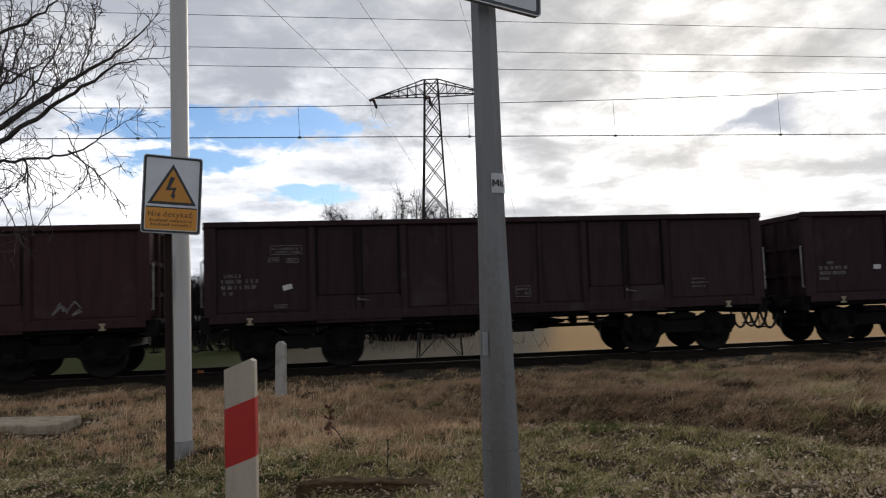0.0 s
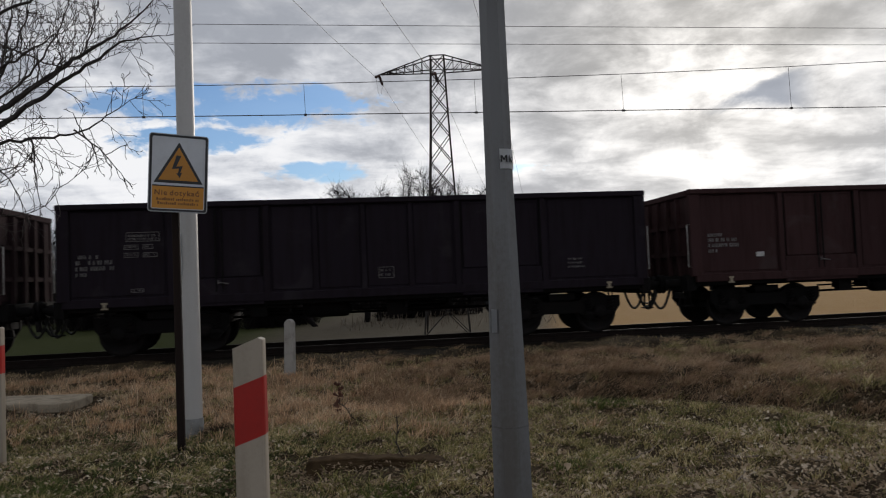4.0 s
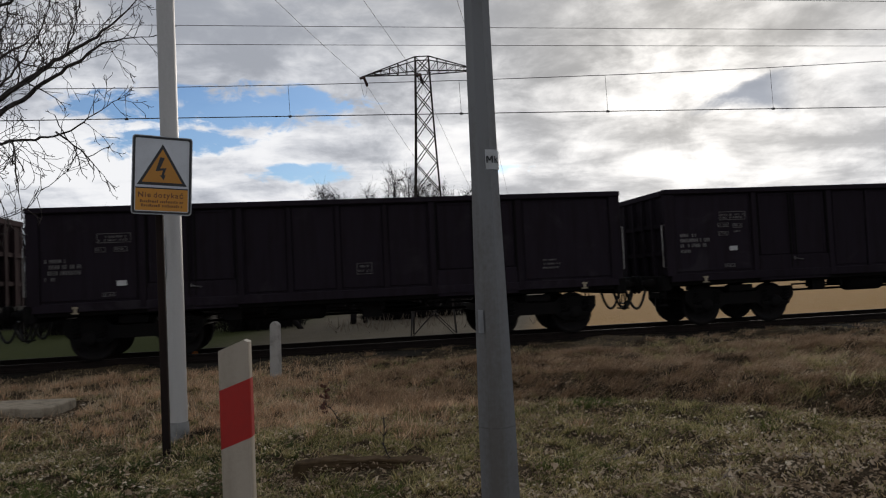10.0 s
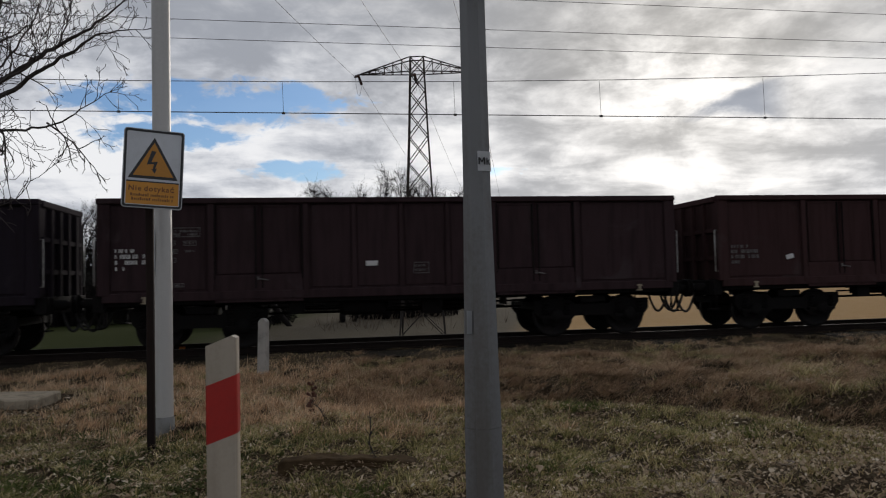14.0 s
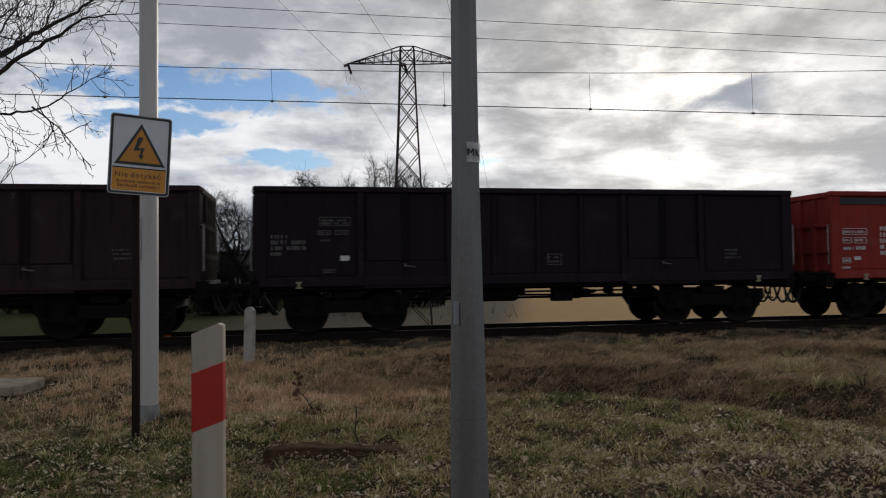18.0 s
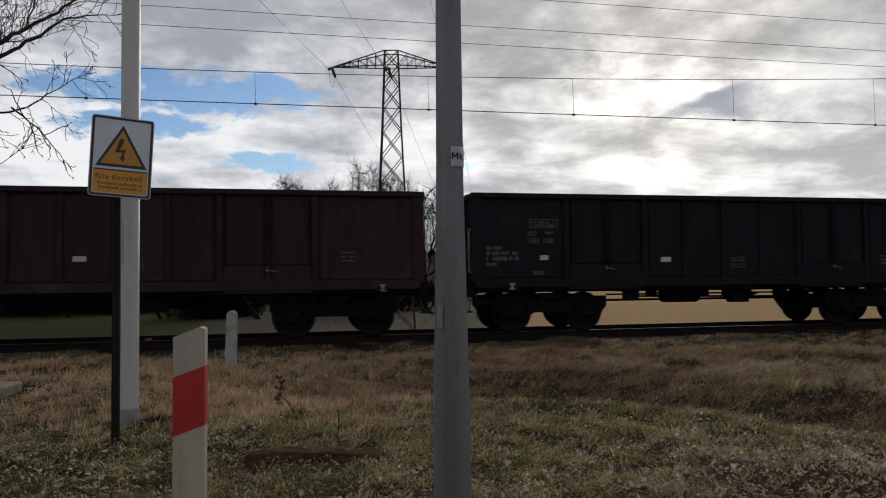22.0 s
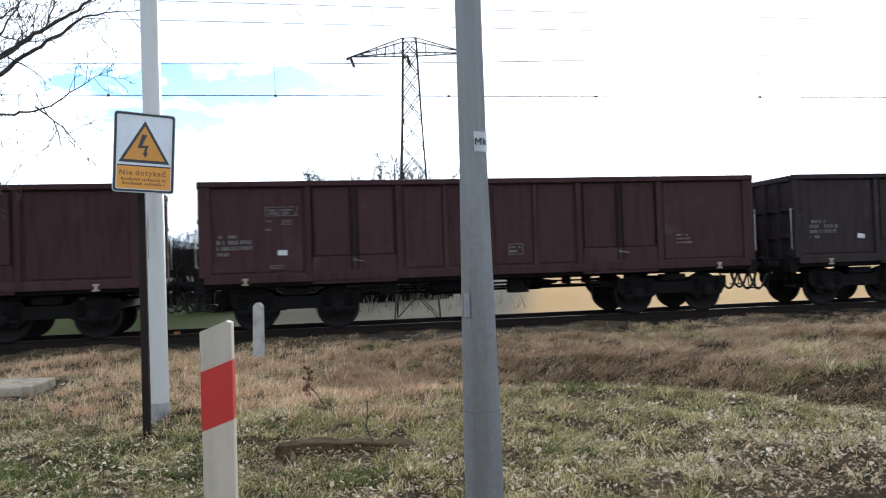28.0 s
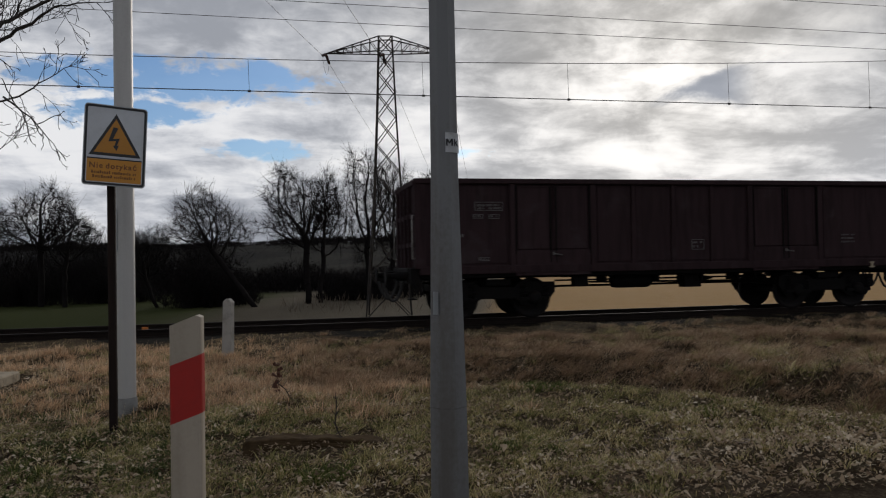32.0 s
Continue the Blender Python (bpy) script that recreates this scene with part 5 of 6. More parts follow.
def build_far_trees():
    for x, y, tall, wide, seed, lean, fork, shift in (
            (-22.2, 66, 12.0, 8.8, 1, 0.0, 0.50, 0.2), (-19.4, 64, 9.6, 6.0, 21, 0.04, 0.50, 0.4), (-0.25, 54.5, 10.8, 7.6, 2, -0.74, 0.50, -0.6), (4.7, 58, 13.4, 7.9, 3, 0.0, 0.46, -0.8),
            (6.0, 59, 12.7, 4.6, 14, 0.06, 0.42, 0.5), (-9.6, 58.5, 7.2, 4.6, 22, -0.36, 0.5, -0.3), (11.4, 62, 16.4, 5.4, 4, 0.03, 0.30, 0.0), (14.2, 64, 15.6, 4.4, 5, 0.02, 0.28, 0.0),
            (18.6, 70, 15.0, 6.5, 6, 0.0, 0.3, 0.0), (-14.5, 82, 8.5, 7.0, 7, 0.1, 0.3, 0.0), (-31.0, 70, 12.5, 9.0, 9, 0.0, 0.36, 0.0), (-8.8, 92, 8.0, 6.0, 8, 0.0, 0.3, 0.0)):
        far_tree(x, y, tall, wide, seed, lean, fork=fork, shift=shift, arms=((-5.2, 7.4, 0.7, 170), (-4.4, 6.4, 1.0, 130)) if seed == 3 else ())
    # wooded far ridge with an uneven skyline
    rng = random.Random(52)
    segs = []
    for i in range(1500):
        x = rng.uniform(-230, 260)
        y = rng.uniform(340, 425)
        z, top = float(height(x, y)), rng.uniform(1.2, 3.4) * (0.8 + 0.4 * math.sin(x / 23.0) + 0.25 * math.sin(x / 7.0))
        for k in range(9):
            a = Vector((x + rng.gauss(0, 1.2), y, z))
            b = a + Vector((rng.gauss(0, 0.22), 0, rng.uniform(0.6, 1.1))) * top
            segs.append((*a, *b, 0.20, 0.07))
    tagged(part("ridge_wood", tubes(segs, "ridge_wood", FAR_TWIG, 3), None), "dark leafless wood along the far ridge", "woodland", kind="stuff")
    # dark brush under the trees
    rng = random.Random(48)
    for cx, cy, w, h in ((-24.5, 70, 4.4, 5.0), (-5.4, 58, 2.6, 5.2), (-3.4, 61, 2.6, 4.6), (-16.0, 72, 4.4, 4.6), (14.0, 66, 4.0, 3.6), (9.4, 64, 2.6, 2.8)):
        segs = []
        for i in range(400):
            x, y = cx + rng.gauss(0, w * 0.5), cy + rng.gauss(0, 1.4)
            z = float(height(x, y))
            top = h * math.exp(-((x - cx) / w) ** 2) * rng.uniform(0.4, 1.0)
            p = Vector((x, y, z))
            d = Vector((rng.gauss(0, 0.3), rng.gauss(0, 0.3), 1)).normalized()
            for k in range(4):
                q = p + d * top / 4
                segs.append((*p, *q, 0.04 - 0.007 * k, 0.033 - 0.007 * k))
                for _ in range(3):
                    e = q + Vector((rng.gauss(0, 0.4), rng.gauss(0, 0.3), rng.uniform(0.0, 0.6)))
                    segs.append((*q, *e, 0.022, 0.010))
                d = (d + Vector((rng.gauss(0, 0.3), rng.gauss(0, 0.3), 0))).normalized()
                p = q
        bush = thing("leafless_bush", "dark tangled leafless bush at the meadow edge", "bush", pose(0, 0, 0), "bushes beyond the track")
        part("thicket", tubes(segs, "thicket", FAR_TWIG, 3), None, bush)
    # a tangled hedge and brush along the far edge of the meadow
    rng = random.Random(44)
    segs = []
    for i in range(4000):
        x, y = rng.uniform(-70, 26), rng.gauss(100, 5)
        z = float(height(x, y))
        top = rng.uniform(2.0, 5.6) * (1.85 if x < -6 else 0.8) * (0.75 + 0.25 * math.sin(x * 0.35) * math.sin(x * 0.13 + 1))
        p = Vector((x, y, z))
        d = Vector((rng.gauss(0, 0.25), rng.gauss(0, 0.2), 1)).normalized()
        for k in range(3):
            q = p + d * top / 3
            segs.append((*p, *q, 0.05 - 0.012 * k, 0.04 - 0.012 * k))
            for _ in range(3):
                e = q + Vector((rng.gauss(0, 0.5), rng.gauss(0, 0.4), rng.uniform(0.1, 0.9)))
                segs.append((*q, *e, 0.030, 0.016))
            d = (d + Vector((rng.gauss(0, 0.25), rng.gauss(0, 0.2), 0))).normalized()
            p = q
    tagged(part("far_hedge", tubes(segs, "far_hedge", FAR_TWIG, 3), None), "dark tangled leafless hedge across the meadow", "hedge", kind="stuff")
    segs = []
    for i in range(160):
        x, y = rng.uniform(2, 20), rng.gauss(49, 4)
        z = float(height(x, y))
        q = Vector((x + rng.gauss(0, 0.4), y + rng.gauss(0, 0.4), z + rng.uniform(0.4, 1.4)))
        segs.append((x, y, z, *q, 0.03, 0.012))
    tagged(part("meadow_reeds", tubes(segs, "meadow_reeds", REED, 3), None), "pale dry reeds in the meadow", "reeds", kind="stuff")


build_far_trees()


def sprig(rng, segs, p, d, length, r, level, lift=0.05):
    """A crooked twig with alternate side twigs that bend up to the light."""
    steps = max(3, int(length / 0.075))
    hand = rng.choice((-1, 1))
    for i in range(steps):
        d = (d + Vector((rng.gauss(0, 0.15), rng.gauss(0, 0.15), rng.gauss(lift, 0.14)))).normalized()
        q = p + d * (length / steps)
        r1 = max(r * 0.90, 0.0038)
        segs.append((*p, *q, r, r1))
        p, r = q, r1
        if level > 0 and i > 0 and rng.random() < 0.62:
            hand = -hand
            across = d.cross(Vector((rng.gauss(0, 0.6), -1, rng.gauss(0, 0.6)))).normalized() * hand
            side = (d + across * rng.uniform(0.55, 1.1)).normalized()
            sprig(rng, segs, p, side, length * rng.uniform(0.28, 0.55) * (1.1 - 0.6 * i / steps), max(r * 0.6, 0.0038), level - 1, lift)


def build_near_tree():
    """The tree beside the verge: its trunk stands out of view, its limbs reach in."""
    rng = random.Random(17)
    root = Vector((-6.2, -6.6, -0.2))
    tree = thing("roadside_tree", "large leafless roadside tree with drooping twigs", "tree", pose(*root))
    trunk, twigs = [], []
    spine = [Vector((0, 0, -0.2)), Vector((0.1, 0, 1.2)), Vector((0.3, -0.05, 2.4)), Vector((0.9, -0.1, 3.2)), Vector((1.3, 0.1, 4.4)), Vector((1.5, 0.0, 6.0)), Vector((1.4, 0.2, 8.2))]
    for i, (a, b) in enumerate(zip(spine, spine[1:])):
        trunk.append((*a, *b, 0.24 - 0.03 * i, 0.21 - 0.03 * i))

    def limb(way, y0, y1, r, every=0.075, size=0.85, lift=0.05, down=0.25):
        """A limb along x, z guide points; twigs stand off it alternately."""
        pts = [Vector((x, y0 + (y1 - y0) * i / (len(way) - 1), z)) - root for i, (x, z) in enumerate(way)]
        line = []
        for i in range(len(pts) - 1):
            p0, p1, p2, p3 = pts[max(i - 1, 0)], pts[i], pts[i + 1], pts[min(i + 2, len(pts) - 1)]
            count = max(3, int((p2 - p1).length / 0.10))
            for k in range(count):
                u = k / count
                line.append(0.5 * (2 * p1 + (p2 - p0) * u + (2 * p0 - 5 * p1 + 4 * p2 - p3) * u * u + (3 * p1 - p0 - 3 * p2 + p3) * u ** 3))
        line.append(pts[-1])
        line = [p + Vector((rng.gauss(0, 0.008), rng.gauss(0, 0.02), rng.gauss(0, 0.010))) for p in line]
        run, hand, wood = 0.0, 1, []
        for i, (a, b) in enumerate(zip(line, line[1:])):
            f = i / len(line)
            wood.append((*a, *b, max(0.005, r * (1 - f) ** 0.75), max(0.0045, r * (1 - (i + 1) / len(line)) ** 0.75)))
            run += (b - a).length
            if run > every and a.x + root.x > -3.2:
                run = rng.uniform(-0.05, 0.05)
                hand = -1 if rng.random() < down else 1
                d = (b - a).normalized()
                side = (d * rng.uniform(0.25, 0.9) + Vector((rng.gauss(0, 0.25), rng.gauss(0, 0.6), hand * rng.uniform(0.5, 1.0)))).normalized()
                sprig(rng, twigs, b, side, size * rng.uniform(0.45, 1.25) * (1.05 - 0.45 * f), max(0.0055, 0.012 * (1 - f)), 2, lift if hand > 0 else -0.02)
        part("limb", tubes(wood, "limb", BARK, 7), None, tree)
        d = (line[-1] - line[-3]).normalized()
        for _ in range(3):
            sprig(rng, twigs, line[-1], (d + Vector((rng.gauss(0, 0.3), rng.gauss(0, 0.3), rng.gauss(0.1, 0.3)))).normalized(), size * rng.uniform(0.3, 0.5), 0.0042, 1, lift)

    limb(((-4.7, 2.8), (-3.5, 3.35), (-2.32, 4.01), (-1.26, 4.74), (-0.60, 5.14), (-0.13, 5.58)), -6.7, -7.0, 0.072)
    limb(((-4.7, 2.7), (-3.5, 3.15), (-2.32, 3.78), (-1.10, 4.62), (-0.51, 4.95), (-0.02, 4.95)), -6.7, -7.1, 0.066)
    limb(((-4.8, 2.9), (-3.4, 3.30), (-2.33, 3.54), (-1.28, 3.66), (-0.83, 3.92), (-0.48, 4.10)), -6.6, -7.0, 0.040, 0.08, 0.75, 0.02, 0.55)
    limb(((-4.9, 3.6), (-3.4, 4.10), (-2.31, 4.58), (-1.70, 4.94), (-1.40, 5.06)), -6.7, -7.0, 0.050, 0.075, 0.75)
    limb(((-4.9, 4.4), (-3.4, 4.90), (-2.30, 4.97), (-1.80, 4.92)), -6.4, -6.6, 0.028, 0.075, 0.7)
    limb(((-4.8, 4.3), (-3.3, 4.90), (-2.30, 5.28), (-1.59, 5.61), (-1.1, 6.1)), -6.8, -7.2, 0.050)
    limb(((-4.7, 4.8), (-3.0, 5.35), (-2.2, 5.95), (-1.5, 6.8)), -6.6, -7.0, 0.055)
    limb(((-4.9, 2.3), (-3.4, 2.66), (-2.33, 2.97), (-2.02, 3.23), (-1.88, 3.40)), -6.7, -6.9, 0.020, 0.10, 0.6)
    limb(((-4.9, 2.1), (-3.2, 2.40), (-1.95, 2.58), (-1.59, 2.89), (-1.24, 3.13)), -6.6, -6.8, 0.018, 0.10, 0.6)
    limb(((-4.7, 5.1), (-3.4, 5.5), (-2.6, 5.2), (-1.9, 5.0), (-1.2, 5.3)), -6.2, -5.2, 0.028)
    limb(((-2.9, 3.7), (-2.3, 4.5), (-1.95, 5.3), (-1.8, 6.0)), -6.8, -6.9, 0.022)
    limb(((-2.6, 3.9), (-1.75, 4.6), (-1.35, 5.3), (-1.2, 6.0)), -6.9, -7.2, 0.020)
    limb(((-1.9, 4.2), (-1.2, 4.7), (-0.95, 5.3), (-0.90, 5.8)), -7.0, -7.1, 0.018)
    limb(((-3.4, 3.4), (-2.6, 4.3), (-2.4, 5.2), (-2.3, 6.2)), -6.6, -6.3, 0.030)
    limb(((-1.3, 3.66), (-0.95, 3.38), (-0.62, 2.95)), -7.0, -7.1, 0.014, 0.10, 0.45, 0.02, 0.6)
    limb(((-1.9, 3.58), (-1.85, 3.1), (-1.80, 2.65)), -6.9, -6.9, 0.014, 0.10, 0.5, 0.03, 0.5)
    limb(((-2.7, 3.4), (-2.2, 3.0), (-1.95, 2.5)), -6.8, -7.0, 0.014, 0.10, 0.5, 0.03, 0.5)
    part("trunk", tubes(trunk, "trunk", BARK, 7), None, tree)
    part("crown", tubes(twigs, "crown", TWIG, 4), None, tree, "fine leafless twigs")


build_near_tree()


# ---- wagons ----
LENGTH, PITCH, WHEEL_R = 12.94, 14.04, 0.46
POSTS = (5.35, 6.4, 7.45)
DOOR_POSTS = (2.3, 4.3, 8.5, 10.5)
CACHE = {}


def shared(key, make, mat):
    """One mesh for alike pieces."""
    if key not in CACHE:
        CACHE[key] = mesh_of(key[0], make())
        CACHE[key].materials.append(mat)
    return CACHE[key]


def bogie(parent, x):
    frame_rows = [(-1.42, 0.60), (-1.42, 0.84), (-0.55, 0.84), (-0.42, 0.74), (0.42, 0.74), (0.55, 0.84), (1.42, 0.84), (1.42, 0.60), (1.18, 0.30), (0.62, 0.30), (0.42, 0.46), (-0.42, 0.46), (-0.62, 0.30), (-1.18, 0.30)]

    def frame_bm():
        bm = bmesh.new()
        for s in (-1, 1):
            piece = plate(frame_rows, 0.09, "Y", s * 1.0 - 0.045)
            me = bpy.data.meshes.new("tmp")
            piece.to_mesh(me)
            piece.free()
            bm.from_mesh(me)
            bpy.data.meshes.remove(me)
        box(bm, -0.22, 0.22, -0.95, 0.95, 0.52, 0.86)
        for e in (-1.40, 1.32):
            box(bm, e, e + 0.08, -0.95, 0.95, 0.62, 0.78)
        for s in (-1, 1):
            box(bm, -0.30, 0.30, s * 1.0 - 0.12, s * 1.0 + 0.12, 0.78, 0.92)
        return bm
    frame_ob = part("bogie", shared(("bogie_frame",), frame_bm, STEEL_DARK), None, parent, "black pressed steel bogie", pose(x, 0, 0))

    def axle_box():
        bm = lathe([(0.13, -0.12), (0.16, -0.10), (0.16, 0.08), (0.11, 0.12), (0.05, 0.13)], "Y", 12)
        box(bm, -0.36, 0.36, -0.085, 0.085, -0.07, 0.0)
        return bm

    def spring():
        bm = bmesh.new()
        return tube(bm, [(0.065 * math.cos(t), 0.065 * math.sin(t), 0.012 * t) for t in (i * 1.05 for i in range(25))], 0.017, 4)

    def wheelset():
        bm = rods(((0, -1.0, 0), (0, 1.0, 0), 0.075), n=12)
        for s in (-1, 1):
            disc = lathe([(0.10, -0.07), (0.13, -0.07), (0.16, -0.02), (0.36, -0.035), (0.39, -0.065), (0.46, -0.065), (0.465, 0.04), (0.485, 0.05), (0.485, 0.07), (0.39, 0.07), (0.36, 0.015), (0.16, 0.02), (0.13, 0.07), (0.10, 0.07)], "Y", 22)
            for v in disc.verts:
                v.co.y = v.co.y * -s * -1 if s < 0 else -v.co.y
                v.co.y += s * 0.753
            me = bpy.data.meshes.new("tmp")
            bmesh.ops.recalc_face_normals(disc, faces=disc.faces)
            disc.to_mesh(me)
            disc.free()
            bm.from_mesh(me)
            bpy.data.meshes.remove(me)
            for k in range(3):
                t = 2 * math.pi * k / 3
                rod(bm, (0.27 * math.cos(t), s * 0.72, 0.27 * math.sin(t)), (0.27 * math.cos(t), s * 0.80, 0.27 * math.sin(t)), 0.03, n=6)
        return bm
    for dx in (-0.9, 0.9):
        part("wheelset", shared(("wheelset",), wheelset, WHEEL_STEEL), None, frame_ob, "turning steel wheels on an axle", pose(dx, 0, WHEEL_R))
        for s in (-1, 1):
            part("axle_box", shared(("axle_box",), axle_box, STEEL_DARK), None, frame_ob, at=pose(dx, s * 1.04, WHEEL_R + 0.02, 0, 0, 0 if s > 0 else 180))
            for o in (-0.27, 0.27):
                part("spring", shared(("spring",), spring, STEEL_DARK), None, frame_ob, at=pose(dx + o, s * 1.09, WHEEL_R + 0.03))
    return frame_ob


def bars(rows):
    """Plain bars in place of stencilled marks: x, z, width, height, count, gap."""
    bm = bmesh.new()
    for x, z, w, h, count, gap in rows:
        for i in range(count):
            box(bm, x + i * (w + gap), x + i * (w + gap) + w, -0.004, 0.0, z, z + h)
    return bm


FACE = -1.392


def wagon(tone, label):
    paint = PAINTS[tone]
    w = thing("freight_wagon", label, "freight wagon", group="open wagons of the train")
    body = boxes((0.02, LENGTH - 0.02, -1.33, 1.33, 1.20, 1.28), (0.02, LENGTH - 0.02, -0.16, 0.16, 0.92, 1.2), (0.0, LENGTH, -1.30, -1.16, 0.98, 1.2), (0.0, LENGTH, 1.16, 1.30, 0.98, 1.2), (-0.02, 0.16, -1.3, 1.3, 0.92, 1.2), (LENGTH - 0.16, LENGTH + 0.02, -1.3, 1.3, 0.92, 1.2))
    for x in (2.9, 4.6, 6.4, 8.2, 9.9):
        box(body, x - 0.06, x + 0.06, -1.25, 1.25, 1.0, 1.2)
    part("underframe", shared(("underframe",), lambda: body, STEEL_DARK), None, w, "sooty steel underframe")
    for s in (-1, 1):
        turn = pose(0, 0, 0) if s < 0 else pose(LENGTH, 0, 0, 0, 0, 180)
        side = part("side_wall", shared(("side_wall", tone), lambda: boxes((0.13, LENGTH - 0.13, -1.355, -1.325, 1.24, 3.15)), paint), None, w, at=turn)
        part("top_rail", shared(("top_rail", tone), lambda: boxes((-0.01, LENGTH + 0.01, -1.455, -1.30, 3.13, 3.255), bevel=0.02), paint), None, side, "thick rolled top rail")
        part("sill", shared(("sill", tone), lambda: boxes((0.10, LENGTH - 0.10, -1.425, -1.33, 1.06, 1.25), bevel=0.012), paint), None, side)
        for x in POSTS:
            part("rib", shared(("rib", tone), lambda: plate([(-0.060, 1.25), (0.060, 1.25), (0.040, 3.13), (-0.040, 3.13)], -0.060, "Y", -1.355), paint), None, side, at=pose(x, 0, 0))
        for x in DOOR_POSTS:
            part("door_post", shared(("door_post", tone), lambda: boxes((-0.065, 0.065, -1.430, -1.35, 1.10, 3.135), bevel=0.012), paint), None, side, at=pose(x, 0, 0))
            # added dark rod, drawing the dirt and corner shade beside the door post
            inner = 0.078 if x in (2.3, 8.5) else -0.078
            part("hinge_rod", shared(("hinge_rod",), lambda: rods(((0, -1.405, 1.5), (0, -1.405, 3.10), 0.018), n=6), STEEL_DARK), None, side, at=pose(x + inner, 0, 0))
        for x, lo, hi in ((0.19, -0.19, 0.075), (LENGTH - 0.19, -0.075, 0.19)):
            part("corner_post", shared(("corner_post", tone, lo), lambda: boxes((lo, hi, -1.43, -1.30, 1.20, 3.135), bevel=0.015), paint), None, side, at=pose(x, 0, 0))
        edges = (0.20, 2.24), (4.36, 5.35, 6.4, 7.45, 8.44), (10.56, LENGTH - 0.20)
        for run in edges:
            for a, b in zip(run, run[1:]):
                wd = round(b - a - 0.14, 3)
                part("panel", shared(("panel", tone, wd), lambda: boxes((0, wd, -1.375, -1.352, 1.30, 3.10), bevel=0.006), paint), None, side, at=pose(a + 0.07, 0, 0))
        for x in (2.3, 8.5):
            for k in (0, 1):
                leaf = part("door_leaf", shared(("door_leaf", tone), lambda: boxes((0.02, 0.86, -1.385, -1.355, 1.62, 3.10), (0.02, 0.07, -1.400, -1.38, 1.62, 3.1), (0.81, 0.86, -1.400, -1.38, 1.62, 3.1), (0.07, 0.81, -1.396, -1.38, 3.05, 3.1), bevel=0.005), paint), None, side, "outward opening steel door leaf", pose(x + 0.11 + k * 0.89, 0, 0))
                part("latch_bar", shared(("latch_bar",), lambda: rods(((0.43, -1.405, 1.30), (0.43, -1.405, 3.08), 0.021), n=6), STEEL_DARK), None, leaf, at=pose(0.39 if k == 0 else -0.36, 0, 0))
            flap = part("drop_flap", shared(("drop_flap", tone), lambda: boxes((0.075, 1.925, -1.415, -1.36, 1.00, 1.59), (0.12, 1.88, -1.425, -1.41, 1.05, 1.09), bevel=0.008), paint), None, side, "bottom drop flap", pose(x, 0, 0))
            part("lever", shared(("lever",), lambda: rods(((1.0, -1.44, 1.50), (1.20, -1.455, 1.47), 0.013), ((0.98, -1.445, 1.47), (0.98, -1.445, 1.55), 0.018), n=6), MARKING), None, flap, "pale door lever")
        for x in (0.95, LENGTH - 0.95):
            part("tie_hook", shared(("tie_hook",), lambda: boxes((-0.07, 0.07, -1.45, -1.42, 1.02, 1.05), (-0.03, 0.03, -1.45, -1.42, 1.05, 1.13), (-0.06, 0.06, -1.45, -1.42, 1.13, 1.17)), YELLOW_PAINT), None, side, "pale lashing hook", pose(x, 0, 0))
    for e in (0, 1):
        turn = pose(0, 0, 0) if e == 0 else pose(LENGTH, 0, 0, 0, 0, 180)
        end = part("end_wall", shared(("end_wall", tone), lambda: boxes((0.04, 0.075, -1.33, 1.33, 1.24, 3.10)), paint), None, w, at=turn @ pose(-0.02, 0, 0))
        part("end_rail", shared(("end_rail", tone), lambda: boxes((-0.02, 0.16, -1.30, 1.30, 3.10, 3.24), bevel=0.02), paint), None, end)
        for y in (-0.82, -0.28, 0.28, 0.82):
            part("end_rib", shared(("end_rib", tone), lambda: plate([(-0.06, 1.2), (0.06, 1.2), (0.045, 3.09), (-0.045, 3.09)], -0.09, "X", 0.042), paint), None, end, at=pose(0, y, 0))
        for z in (1.75, 2.42):
            part("end_beam", shared(("end_beam", tone), lambda: boxes((-0.02, 0.042, -1.28, 1.28, -0.05, 0.05)), paint), None, end, at=pose(0, 0, z))
        end = part("headstock", shared(("headstock",), lambda: boxes((-0.10, 0.12, -1.32, 1.32, 0.86, 1.22), bevel=0.01), STEEL_DARK), None, w, at=turn)
        for y in (-0.875, 0.875):
            def buffer_bm():
                bm = lathe([(0.11, -0.10), (0.11, -0.36), (0.075, -0.37), (0.075, -0.57), (0.20, -0.58), (0.225, -0.60), (0.20, -0.618)], "X", 16)
                box(bm, -0.12, -0.09, -0.17, 0.17, -0.17, 0.17)
                return bm
            part("buffer", shared(("buffer",), buffer_bm, STEEL_DARK), None, end, "round steel buffer", pose(0, y, 1.04))

        def coupling():
            bm = boxes((-0.34, -0.08, -0.04, 0.04, 0.98, 1.06), (-0.42, -0.32, -0.05, 0.05, 0.94, 1.14))
            polyline(bm, [(-0.36, -0.06, 1.0), (-0.62, -0.06, 0.90)], 0.02)
            polyline(bm, [(-0.36, 0.06, 1.0), (-0.62, 0.06, 0.90)], 0.02)
            rod(bm, (-0.56, -0.09, 0.92), (-0.56, 0.09, 0.92), 0.028, n=6)
            return bm
        part("coupling", shared(("coupling",), coupling, STEEL_DARK), None, end, "screw coupling and hook")

        def hose():
            bm = bmesh.new()
            return polyline(bm, sag((-0.10, -0.42, 1.0), (-0.60, -0.34, 0.88), 0.50, 12), 0.031, 6)
        part("brake_hose", shared(("brake_hose",), hose, RUBBER), None, end, "hanging black brake hose")
        part("brake_hose", shared(("brake_hose",), hose, RUBBER), None, end, "hanging black brake hose", pose(0, 0.86, 0.02))

